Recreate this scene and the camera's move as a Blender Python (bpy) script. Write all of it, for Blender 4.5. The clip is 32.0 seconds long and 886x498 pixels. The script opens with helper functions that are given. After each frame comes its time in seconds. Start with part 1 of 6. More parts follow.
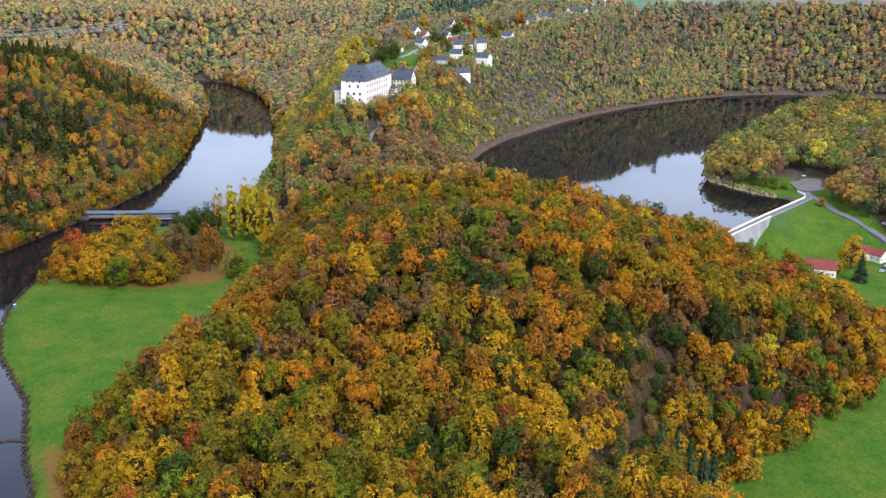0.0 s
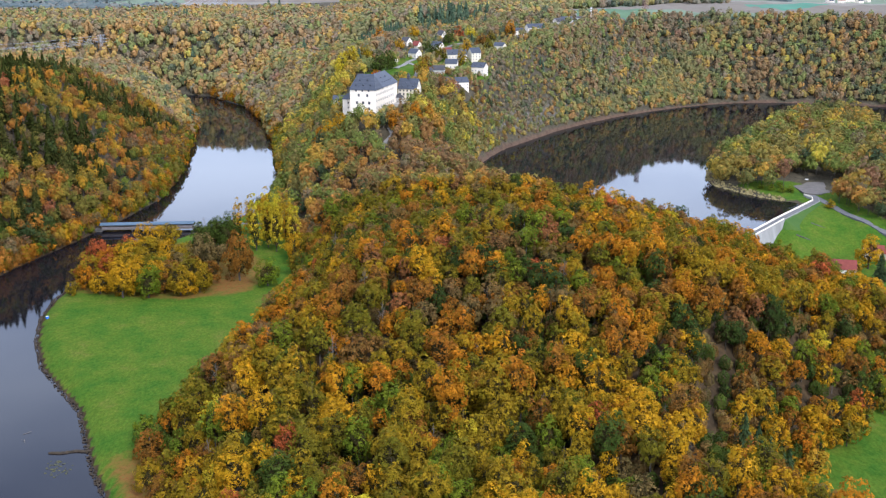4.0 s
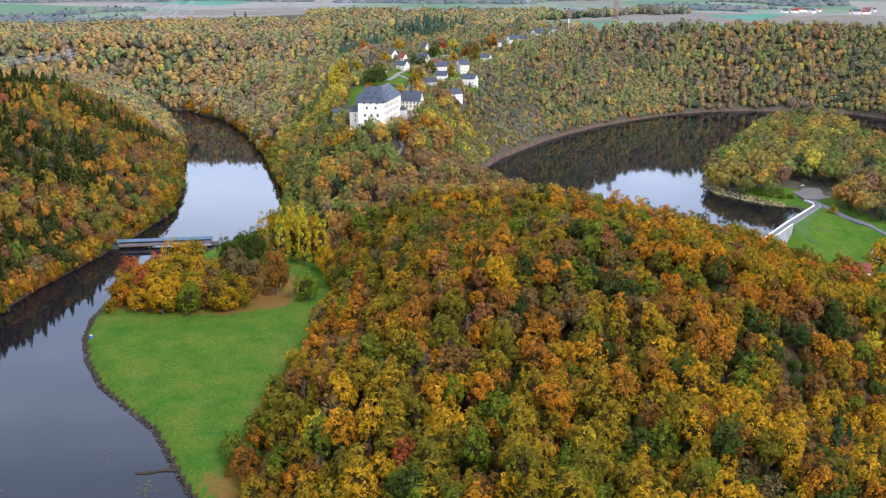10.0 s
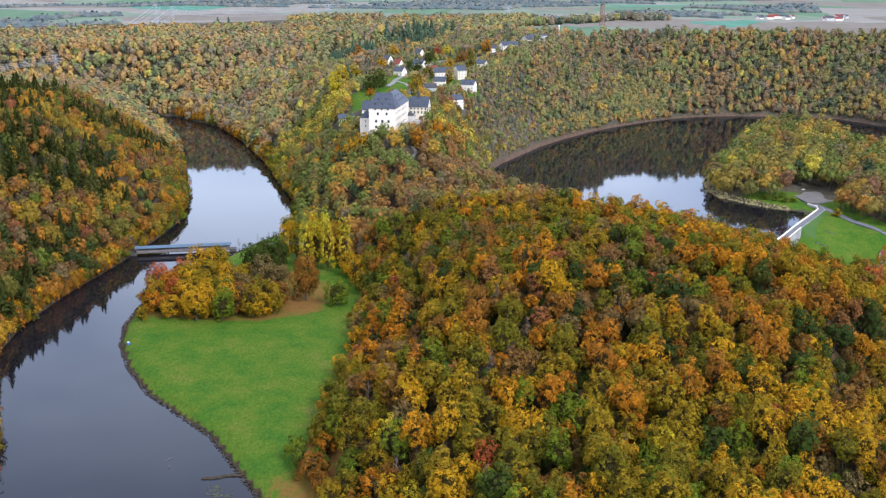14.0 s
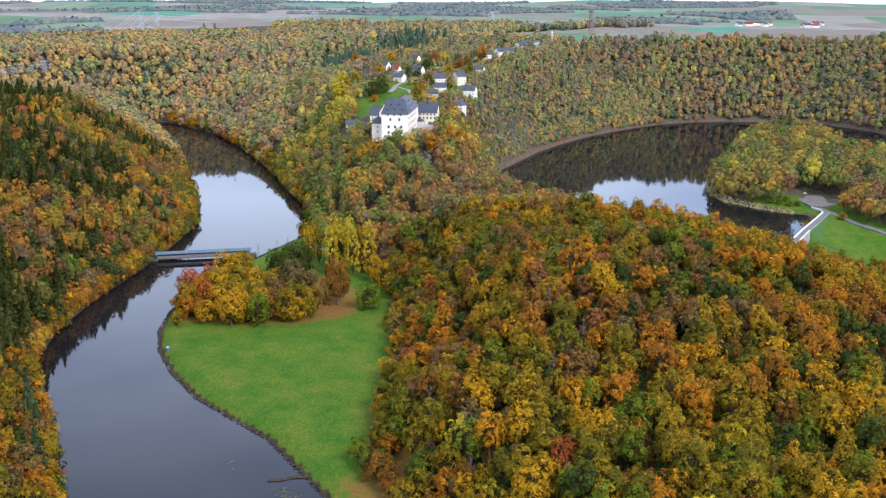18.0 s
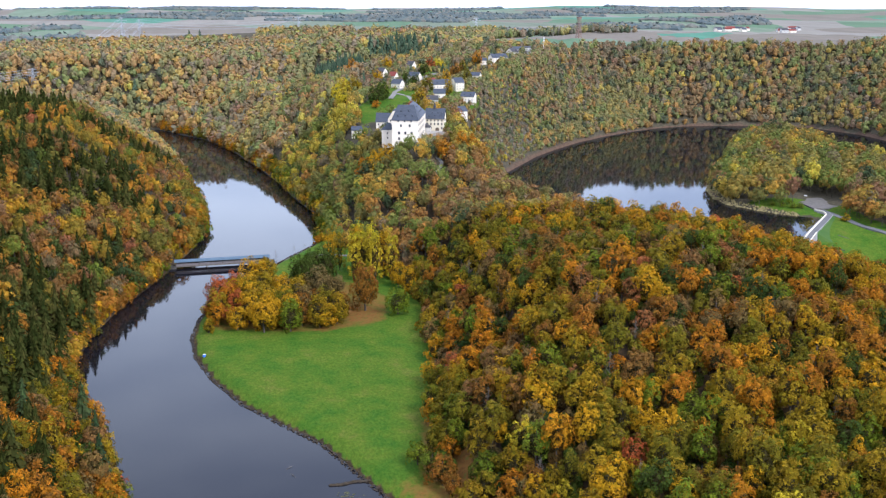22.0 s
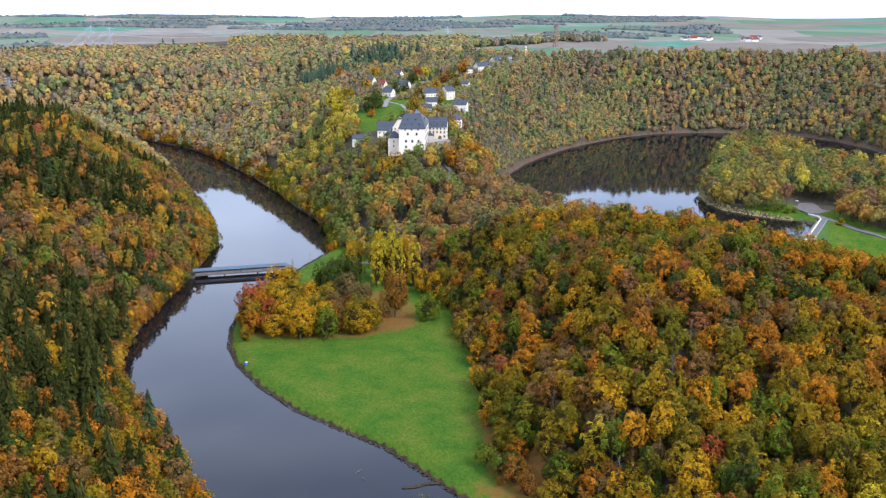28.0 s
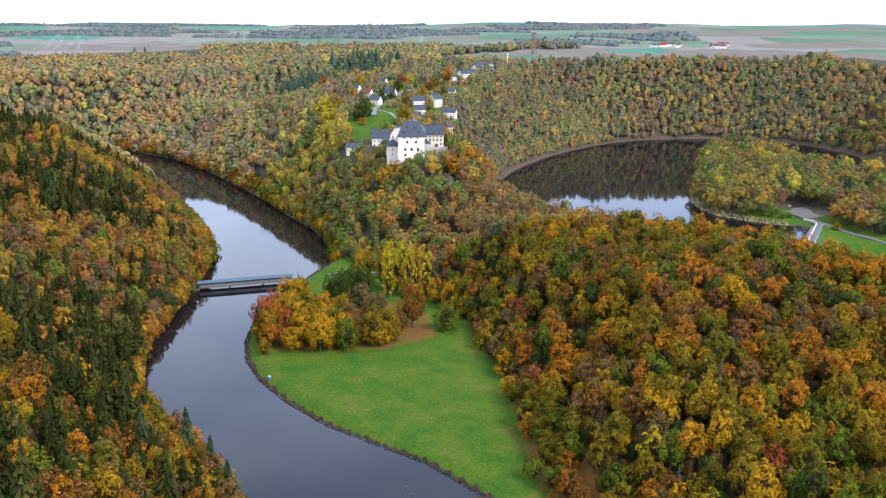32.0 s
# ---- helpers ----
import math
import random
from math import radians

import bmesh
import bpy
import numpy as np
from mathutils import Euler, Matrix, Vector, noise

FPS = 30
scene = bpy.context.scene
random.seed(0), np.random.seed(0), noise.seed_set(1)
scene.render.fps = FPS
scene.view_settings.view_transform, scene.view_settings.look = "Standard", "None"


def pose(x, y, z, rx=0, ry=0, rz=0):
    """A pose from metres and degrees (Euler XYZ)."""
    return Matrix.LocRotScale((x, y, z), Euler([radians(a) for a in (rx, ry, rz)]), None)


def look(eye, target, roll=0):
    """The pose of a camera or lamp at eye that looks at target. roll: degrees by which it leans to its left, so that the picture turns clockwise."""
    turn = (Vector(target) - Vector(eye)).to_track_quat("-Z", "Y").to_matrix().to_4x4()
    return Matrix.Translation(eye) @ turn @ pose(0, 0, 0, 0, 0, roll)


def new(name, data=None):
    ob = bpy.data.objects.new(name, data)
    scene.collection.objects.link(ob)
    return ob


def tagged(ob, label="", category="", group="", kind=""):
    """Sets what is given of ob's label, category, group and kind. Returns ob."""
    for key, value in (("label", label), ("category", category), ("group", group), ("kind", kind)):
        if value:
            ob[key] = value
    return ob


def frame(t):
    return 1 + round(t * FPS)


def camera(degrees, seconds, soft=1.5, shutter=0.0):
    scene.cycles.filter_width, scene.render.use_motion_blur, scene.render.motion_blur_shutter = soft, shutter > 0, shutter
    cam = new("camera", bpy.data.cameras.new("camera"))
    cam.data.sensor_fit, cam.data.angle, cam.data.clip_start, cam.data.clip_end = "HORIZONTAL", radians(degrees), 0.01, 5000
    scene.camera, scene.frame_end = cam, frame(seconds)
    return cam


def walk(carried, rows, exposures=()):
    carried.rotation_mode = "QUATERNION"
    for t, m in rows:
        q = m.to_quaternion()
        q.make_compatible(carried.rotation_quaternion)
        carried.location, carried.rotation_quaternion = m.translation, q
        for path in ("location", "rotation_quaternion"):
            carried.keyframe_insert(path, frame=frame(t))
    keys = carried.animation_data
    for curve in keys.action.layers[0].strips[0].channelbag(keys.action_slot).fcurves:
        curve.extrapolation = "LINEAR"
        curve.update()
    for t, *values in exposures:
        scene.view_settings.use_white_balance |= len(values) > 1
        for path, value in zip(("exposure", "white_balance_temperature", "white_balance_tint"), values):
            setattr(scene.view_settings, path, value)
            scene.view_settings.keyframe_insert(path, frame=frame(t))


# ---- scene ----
cam = camera(46.81, 32.0, 1.25)
PATH = [
    (0.0, (0.00, 0.00, 167.56), (-0.00, 479.91, 27.24), 0.285),
    (1.0, (-10.18, 0.17, 165.53), (-5.28, 480.51, 26.79), 0.072),
    (2.0, (-20.06, 0.34, 163.85), (-10.07, 481.21, 27.24), -0.067),
    (3.0, (-29.59, 0.25, 162.60), (-14.53, 481.46, 27.67), -0.086),
    (4.0, (-38.49, 0.26, 162.33), (-18.27, 481.77, 29.12), 0.054),
    (7.0, (-63.13, 0.63, 162.47), (-28.13, 482.04, 32.00), -0.139),
    (8.0, (-71.44, 0.77, 162.58), (-31.87, 482.06, 33.00), -0.154),
    (9.0, (-79.84, 0.71, 162.67), (-35.79, 481.85, 33.95), -0.129),
    (10.0, (-88.39, 0.69, 163.13), (-39.82, 481.58, 35.12), -0.118),
    (11.0, (-96.95, 0.53, 163.53), (-43.98, 481.10, 36.07), -0.090),
    (12.0, (-105.54, 0.30, 163.80), (-48.24, 480.51, 36.85), -0.059),
    (13.0, (-114.11, 0.06, 163.87), (-52.61, 479.97, 37.73), -0.012),
    (14.0, (-122.55, 0.26, 164.16), (-56.84, 479.74, 38.55), 0.073),
    (17.0, (-147.46, -0.48, 164.47), (-70.20, 477.80, 40.87), 0.171),
    (18.0, (-155.52, -0.48, 164.53), (-74.45, 477.37, 41.72), 0.244),
    (19.0, (-163.46, -0.28, 164.58), (-78.77, 477.17, 42.64), 0.318),
    (20.0, (-171.30, -0.21, 164.53), (-82.79, 476.72, 43.29), 0.256),
    (21.0, (-179.00, 0.25, 164.67), (-86.90, 476.68, 44.16), 0.177),
    (22.0, (-186.48, 1.12, 165.09), (-90.70, 476.94, 45.01), 0.103),
    (23.0, (-193.77, 1.96, 165.72), (-94.13, 477.06, 45.91), 0.023),
    (24.0, (-201.05, 1.28, 165.78), (-97.84, 475.84, 46.88), 0.079),
    (25.0, (-208.03, 0.85, 165.75), (-100.93, 474.71, 47.48), 0.142),
    (28.0, (-228.27, 2.85, 165.94), (-109.46, 474.43, 49.73), 0.233),
    (29.0, (-235.28, 5.40, 165.79), (-112.31, 476.20, 50.79), 0.181),
    (30.0, (-242.30, 9.04, 165.57), (-114.41, 478.75, 51.50), 0.129),
    (31.0, (-249.27, 13.17, 165.37), (-116.17, 481.62, 52.08), 0.118),
    (32.0, (-256.25, 17.45, 165.17), (-117.99, 484.58, 52.61), 0.136),
]
walk(cam, [(t, look(eye, target, roll)) for t, eye, target, roll in PATH], [(0.0, 0.72, 5720, 15), (32.0, 0.72, 5720, 15)])

# ---- world, sun, exposure ----
SUN_ELEV, SUN_ROT = radians(42), radians(150)
world = bpy.data.worlds.new("overcast_sky")
scene.world = world
world.use_nodes = True
wn, wl = world.node_tree.nodes, world.node_tree.links
wn.clear()
w_out = wn.new("ShaderNodeOutputWorld")
w_bg = wn.new("ShaderNodeBackground")
w_sky = wn.new("ShaderNodeTexSky")
w_sky.sky_type, w_sky.sun_disc = "NISHITA", False
w_sky.sun_elevation, w_sky.sun_rotation = SUN_ELEV, SUN_ROT
w_mix = wn.new("ShaderNodeMix")
w_mix.data_type = "RGBA"
w_co = wn.new("ShaderNodeTexCoord")
w_map = wn.new("ShaderNodeMapping")
w_map.inputs["Scale"].default_value = (1.0, 1.0, 3.2)
w_noise = wn.new("ShaderNodeTexNoise")
w_noise.inputs["Scale"].default_value = 2.2
w_noise.inputs["Detail"].default_value = 5.0
w_ramp = wn.new("ShaderNodeValToRGB")
w_ramp.color_ramp.elements[0].position, w_ramp.color_ramp.elements[0].color = 0.38, (5.8, 6.4, 7.7, 1)
w_ramp.color_ramp.elements[1].position, w_ramp.color_ramp.elements[1].color = 0.60, (10.6, 10.7, 11.0, 1)
wl.new(w_co.outputs["Generated"], w_map.inputs["Vector"])
wl.new(w_map.outputs["Vector"], w_noise.inputs["Vector"])
wl.new(w_noise.outputs["Fac"], w_ramp.inputs["Fac"])
w_sep = wn.new("ShaderNodeSeparateXYZ")
wl.new(w_co.outputs["Generated"], w_sep.inputs["Vector"])
w_high = wn.new("ShaderNodeValToRGB")
w_high.color_ramp.elements[0].position, w_high.color_ramp.elements[0].color = 0.04, (1.02, 1.04, 1.08, 1)
w_high.color_ramp.elements[1].position, w_high.color_ramp.elements[1].color = 0.40, (1.08, 1.13, 1.24, 1)
w_mid = w_high.color_ramp.elements.new(0.20)
w_mid.color = (1.28, 1.33, 1.42, 1)
w_far = w_high.color_ramp.elements.new(0.75)
w_far.color = (0.66, 0.70, 0.78, 1)
wl.new(w_sep.outputs["Z"], w_high.inputs["Fac"])
w_cloud = wn.new("ShaderNodeMix")
w_cloud.data_type, w_cloud.blend_type = "RGBA", "MULTIPLY"
w_cloud.inputs["Factor"].default_value = 1.0
wl.new(w_ramp.outputs["Color"], w_cloud.inputs["A"])
wl.new(w_high.outputs["Color"], w_cloud.inputs["B"])
wl.new(w_sky.outputs["Color"], w_mix.inputs["A"])
wl.new(w_cloud.outputs["Result"], w_mix.inputs["B"])
w_mix.inputs["Factor"].default_value = 0.88
wl.new(w_mix.outputs["Result"], w_bg.inputs["Color"])
w_bg.inputs["Strength"].default_value = 0.13
wl.new(w_bg.outputs["Background"], w_out.inputs["Surface"])

sun = new("sun", bpy.data.lights.new("sun", "SUN"))
sun.data.energy, sun.data.angle, sun.data.color = 2.4, radians(16), (1.0, 0.96, 0.90)
sun.rotation_euler = Euler((radians(90) - SUN_ELEV, 0, radians(180) - SUN_ROT))


# ---- materials ----
def shader(name, rough=0.9):
    m = bpy.data.materials.new(name)
    m.use_nodes = True
    b = m.node_tree.nodes["Principled BSDF"]
    b.inputs["Roughness"].default_value = rough
    b.inputs["Specular IOR Level"].default_value = 0.25
    return m, m.node_tree.nodes, m.node_tree.links, b


def ramp_node(nodes, stops):
    r = nodes.new("ShaderNodeValToRGB")
    e = r.color_ramp.elements
    while len(e) < len(stops):
        e.new(0.5)
    for k, (p, c) in zip(e, stops):
        k.position, k.color = p, (*c, 1)
    return r


def noise_node(nodes, links, scale, detail=4.0, rough=0.6, stretch=None):
    co = nodes.new("ShaderNodeTexCoord")
    n = nodes.new("ShaderNodeTexNoise")
    n.inputs["Scale"].default_value, n.inputs["Detail"].default_value, n.inputs["Roughness"].default_value = scale, detail, rough
    if stretch:
        mp = nodes.new("ShaderNodeMapping")
        mp.inputs["Scale"].default_value = stretch
        links.new(co.outputs["Object"], mp.inputs["Vector"])
        links.new(mp.outputs["Vector"], n.inputs["Vector"])
    else:
        links.new(co.outputs["Object"], n.inputs["Vector"])
    return n


def mix_col(nodes, links, fac, a, b, mode="MIX"):
    x = nodes.new("ShaderNodeMix")
    x.data_type, x.blend_type = "RGBA", mode
    for key, v in (("Factor", fac), ("A", a), ("B", b)):
        if isinstance(v, bpy.types.NodeSocket):
            links.new(v, x.inputs[key])
        elif key == "Factor":
            x.inputs[key].default_value = v
        else:
            x.inputs[key].default_value = (*v, 1)
    return x.outputs["Result"]


def plain(name, c1, c2, scale=1.0, rough=0.85, bump=0.0, metal=0.0, fine=8.0, stretch=None):
    """A surface of two close tones, mottled at two scales."""
    m, n, l, b = shader(name, rough)
    a = noise_node(n, l, scale, 4, 0.6, stretch)
    f = noise_node(n, l, scale * fine, 3, 0.6, stretch)
    r = ramp_node(n, [(0.3, c1), (0.7, c2)])
    l.new(a.outputs["Fac"], r.inputs["Fac"])
    lo = tuple(0.8 * v for v in c1)
    col = mix_col(n, l, f.outputs["Fac"], r.outputs["Color"], lo)
    col2 = mix_col(n, l, 0.6, col, r.outputs["Color"])
    l.new(col2, b.inputs["Base Color"])
    b.inputs["Metallic"].default_value = metal
    if bump:
        bp = n.new("ShaderNodeBump")
        bp.inputs["Strength"].default_value, bp.inputs["Distance"].default_value = bump, 0.1
        l.new(f.outputs["Fac"], bp.inputs["Height"])
        l.new(bp.outputs["Normal"], b.inputs["Normal"])
    return m


AUTUMN = [(0.0, (0.034, 0.052, 0.010)), (0.13, (0.110, 0.136, 0.009)), (0.27, (0.128, 0.104, 0.008)), (0.40, (0.220, 0.142, 0.007)),
          (0.52, (0.39, 0.205, 0.006)), (0.62, (0.36, 0.135, 0.007)), (0.72, (0.190, 0.080, 0.012)), (0.82, (0.138, 0.096, 0.034)),
          (0.90, (0.29, 0.066, 0.020)), (1.0, (0.43, 0.32, 0.016))]
# half-bare stands further up the valley, distance haze painted into the leaf colour
THIN_HAZED = [(0.0, (0.095, 0.118, 0.082)), (0.13, (0.255, 0.285, 0.100)), (0.27, (0.235, 0.230, 0.122)), (0.40, (0.340, 0.295, 0.115)),
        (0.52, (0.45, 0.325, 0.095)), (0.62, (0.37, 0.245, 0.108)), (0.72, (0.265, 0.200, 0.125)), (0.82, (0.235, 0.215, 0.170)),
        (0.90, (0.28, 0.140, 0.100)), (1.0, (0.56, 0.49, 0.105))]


def leaf_material(name, stops, use_attr=True, through_leaf=0.18, spread=0.5, ragged=0.0):
    """Foliage: one tone a tree, every leaf clump a little off it."""
    m, n, l, b = shader(name, 0.8)
    b.inputs["Specular IOR Level"].default_value = 0.06
    if use_attr:
        src = n.new("ShaderNodeAttribute")
        src.attribute_name = "tone"
        fac = src.outputs["Fac"]
    else:
        src = n.new("ShaderNodeObjectInfo")
        fac = src.outputs["Random"]
    r = ramp_node(n, stops)
    l.new(fac, r.inputs["Fac"])
    geo = n.new("ShaderNodeNewGeometry")
    vr = ramp_node(n, [(0.0, (0.97 - spread,) * 3), (0.5, (0.95, 0.95, 0.93)), (1.0, (1 + spread, 0.95 + spread * 0.95, 0.9 + spread * 0.85))])
    l.new(geo.outputs["Random Per Island"], vr.inputs["Fac"])
    col = mix_col(n, l, 1.0, r.outputs["Color"], vr.outputs["Color"], "MULTIPLY")
    big = noise_node(n, l, 0.35, 3)
    tr = ramp_node(n, [(0.35, (0.75, 0.9, 0.8)), (0.65, (1.12, 1.0, 0.95))])
    l.new(big.outputs["Fac"], tr.inputs["Fac"])
    col = mix_col(n, l, 1.0, col, tr.outputs["Color"], "MULTIPLY")
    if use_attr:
        # a ball inside the crown, tone below zero: inner shade painted as dark brown
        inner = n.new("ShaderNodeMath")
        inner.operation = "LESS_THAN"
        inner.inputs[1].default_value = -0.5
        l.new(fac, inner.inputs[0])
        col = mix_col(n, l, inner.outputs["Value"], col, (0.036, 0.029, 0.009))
    l.new(col, b.inputs["Base Color"])
    t = n.new("ShaderNodeBsdfTranslucent")
    l.new(col, t.inputs["Color"])
    mx = n.new("ShaderNodeMixShader")
    mx.inputs["Fac"].default_value = through_leaf
    l.new(b.outputs["BSDF"], mx.inputs[1])
    l.new(t.outputs["BSDF"], mx.inputs[2])
    last = mx
    if ragged:
        # sprays of small leaves: the clump has gaps a hand's width to an arm's length across
        fine = n.new("ShaderNodeTexNoise")
        fine.inputs["Scale"].default_value, fine.inputs["Detail"].default_value, fine.inputs["Roughness"].default_value = 2.2, 1.5, 0.55
        l.new(geo.outputs["Position"], fine.inputs["Vector"])
        gap = n.new("ShaderNodeMath")
        gap.operation = "LESS_THAN"
        gap.inputs[1].default_value = ragged
        l.new(fine.outputs["Fac"], gap.inputs[0])
        clear = n.new("ShaderNodeBsdfTransparent")
        last = n.new("ShaderNodeMixShader")
        l.new(gap.outputs["Value"], last.inputs["Fac"])
        l.new(mx.outputs["Shader"], last.inputs[1])
        l.new(clear.outputs["BSDF"], last.inputs[2])
    l.new(last.outputs["Shader"], n["Material Output"].inputs["Surface"])
    return m


M_LEAF = leaf_material("autumn_leaves", AUTUMN, spread=0.44, ragged=0.49, through_leaf=0.13)
M_THIN_HAZED = leaf_material("thin_hazed_leaves", THIN_HAZED, spread=0.2)
# mixes with the haze-paled palette, more of it the further off the stand
SPUR = [(a[0], tuple(0.64 * u + 0.36 * v for u, v in zip(a[1], b[1]))) for a, b in zip(AUTUMN, THIN_HAZED)]
M_SPUR = leaf_material("spur_leaves", SPUR, spread=0.34, ragged=0.47)
SHORE = [(a[0], tuple(0.42 * u + 0.48 * v + 0.15 * w for u, v, w in zip(a[1], b[1], (0.27, 0.245, 0.17)))) for a, b in zip(AUTUMN, THIN_HAZED)]
M_SHORE = leaf_material("cliff_leaves", SHORE, spread=0.12)
M_WEST = leaf_material("west_slope_leaves", [(a[0], tuple(0.84 * u + 0.16 * v for u, v in zip(a[1], b[1]))) for a, b in zip(AUTUMN, THIN_HAZED)], spread=0.34, ragged=0.47)
# the far slopes, half-bare crowns blended together by haze mixed into their colour
BACK = [(a[0], tuple(0.62 * u + 0.36 * w + 0.16 * v for u, v, w in zip(a[1], (0.285, 0.262, 0.180), c[1]))) for a, c in zip(THIN_HAZED, AUTUMN)]
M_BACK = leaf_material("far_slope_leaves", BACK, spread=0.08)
M_NEEDLE = leaf_material("spruce_needles", [(0.0, (0.022, 0.027, 0.007)), (0.6, (0.036, 0.041, 0.011)), (1.0, (0.062, 0.060, 0.017))], True, 0.08)
M_NEEDLE.node_tree.nodes["Principled BSDF"].inputs["Specular IOR Level"].default_value = 0.0
M_PLANT = leaf_material("young_and_hazed_spruce_needles", [(0.0, (0.045, 0.078, 0.050)), (1.0, (0.085, 0.120, 0.075))], True, 0.08, 0.3)
# woods of the plateau, bluish grey: aerial haze painted into the foliage
M_FARWOOD = leaf_material("hazed_distant_wood", [(0.0, (0.10, 0.125, 0.135)), (0.5, (0.13, 0.145, 0.145)), (1.0, (0.17, 0.165, 0.150))], True, 0.05, 0.1)
M_NEEDLE_OBJ = leaf_material("spruce_needles_single", [(0.0, (0.022, 0.040, 0.018)), (1.0, (0.050, 0.068, 0.024))], False, 0.08)
M_BARK = plain("bark", (0.06, 0.05, 0.04), (0.11, 0.095, 0.075), 0.8, 0.95, 0.3)
M_BARE = plain("bare_twigs", (0.13, 0.11, 0.09), (0.21, 0.185, 0.155), 0.6, 0.95)
M_WHITE = plain("white_render", (0.74, 0.655, 0.515), (0.82, 0.735, 0.60), 0.15, 0.85)
M_CREAM = plain("cream_render", (0.68, 0.60, 0.44), (0.76, 0.70, 0.55), 0.15, 0.85)
M_GREYWALL = plain("grey_render", (0.48, 0.46, 0.42), (0.58, 0.56, 0.52), 0.15, 0.9)
M_SLATE = plain("slate_roof", (0.040, 0.047, 0.060), (0.075, 0.084, 0.102), 0.25, 0.55, 0.2, 0.0, 6.0, (1, 1, 4))
M_DARKROOF = plain("dark_roof", (0.045, 0.045, 0.05), (0.085, 0.08, 0.08), 0.3, 0.7, 0.2)
M_REDROOF = plain("red_tile_roof", (0.15, 0.034, 0.026), (0.24, 0.060, 0.042), 0.4, 0.8, 0.3)
M_STONE = plain("rubble_stone", (0.30, 0.27, 0.23), (0.42, 0.39, 0.34), 0.5, 0.95, 0.6)
M_CONC = plain("weathered_concrete", (0.20, 0.195, 0.178), (0.35, 0.34, 0.315), 0.12, 0.9, 0.1, 0.0, 10.0, (1, 1, 0.3))
M_ROAD = plain("asphalt_road", (0.11, 0.107, 0.103), (0.16, 0.156, 0.15), 0.3, 0.95)
M_TURF = plain("dam_turf", (0.036, 0.090, 0.013), (0.066, 0.112, 0.016), 0.08, 0.95, 0.2, 0.0, 9.0)
M_BANKROCK = plain("dark_rock", (0.05, 0.048, 0.042), (0.13, 0.12, 0.105), 0.4, 0.95, 0.6)
M_YARD = plain("gravel_yard", (0.115, 0.102, 0.088), (0.18, 0.162, 0.14), 0.25, 0.95)
M_PATH = plain("gravel_path", (0.18, 0.166, 0.146), (0.26, 0.245, 0.22), 0.4, 0.95)
M_TIMBER = plain("weathered_timber", (0.10, 0.085, 0.07), (0.17, 0.15, 0.125), 1.0, 0.9, 0.3)
M_PALETIMBER = plain("pale_boarding", (0.14, 0.122, 0.12), (0.21, 0.185, 0.18), 0.8, 0.85)
M_STEEL = plain("galvanised_steel", (0.36, 0.38, 0.40), (0.48, 0.50, 0.52), 1.0, 0.5, 0.0, 0.6)
M_RUST = plain("brown_lattice", (0.22, 0.13, 0.10), (0.30, 0.19, 0.15), 1.0, 0.8)
M_BLUE = plain("blue_plastic", (0.05, 0.16, 0.55), (0.07, 0.20, 0.62), 2.0, 0.5)
M_BRIDGEROOF = plain("zinc_blue_roof", (0.060, 0.098, 0.13), (0.10, 0.145, 0.185), 0.3, 0.5, 0.1)
M_GLASS, _n, _l, _b = shader("window_glass", 0.3)
_b.inputs["Base Color"].default_value = (0.03, 0.035, 0.045, 1)
_b.inputs["Specular IOR Level"].default_value = 0.6

# water: dark, smooth, with faint ripples
M_WATER, _n, _l, _b = shader("reservoir_water", 0.035)
_b.inputs["Base Color"].default_value = (0.009, 0.008, 0.010, 1)
_b.inputs["Specular IOR Level"].default_value = 0.0
_g = _n.new("ShaderNodeBsdfGlossy")
_g.inputs["Color"].default_value, _g.inputs["Roughness"].default_value = (0.72, 0.755, 0.77, 1), 0.035
_fr = _n.new("ShaderNodeFresnel")
_fr.inputs["IOR"].default_value = 1.33
_mx = _n.new("ShaderNodeMixShader")
_l.new(_fr.outputs["Fac"], _mx.inputs["Fac"])
_l.new(_b.outputs["BSDF"], _mx.inputs[1])
_l.new(_g.outputs["BSDF"], _mx.inputs[2])
_l.new(_mx.outputs["Shader"], _n["Material Output"].inputs["Surface"])
_a = noise_node(_n, _l, 0.35, 3, 0.5, (1.0, 0.5, 1.0))
_c = noise_node(_n, _l, 0.02, 2, 0.5)
_bp = _n.new("ShaderNodeBump")
_bp.inputs["Strength"].default_value, _bp.inputs["Distance"].default_value = 0.10, 0.06
_mm = _n.new("ShaderNodeMath")
_mm.operation = "MULTIPLY"
_l.new(_a.outputs["Fac"], _mm.inputs[0])
_l.new(_c.outputs["Fac"], _mm.inputs[1])
_l.new(_mm.outputs["Value"], _bp.inputs["Height"])
_l.new(_bp.outputs["Normal"], _g.inputs["Normal"])


# ---- the plan: shores, floors, hills ----
RIVER_EAST = [(-112, 215), (-120, 262), (-134, 296), (-143, 314), (-150, 332), (-161, 361), (-176, 384), (-190, 406), (-203, 438), (-211, 468), (-214, 497),
              (-211, 530), (-203, 562), (-188, 594), (-174, 622), (-158, 652), (-140, 682), (-131, 712), (-130, 783), (-142, 850), (-153, 933), (-168, 1016), (-190, 1120),
              (-222, 1230), (-285, 1340), (-380, 1395), (-540, 1410)]
RIVER_WEST = [(-560, 1340), (-410, 1325), (-325, 1275), (-278, 1190), (-258, 1120), (-236, 980), (-214, 809), (-211, 732), (-222, 672), (-237, 610), (-254, 552), (-263, 503), (-264, 455),
              (-251, 407), (-239, 366), (-232, 340), (-222, 295), (-212, 250), (-205, 215)]
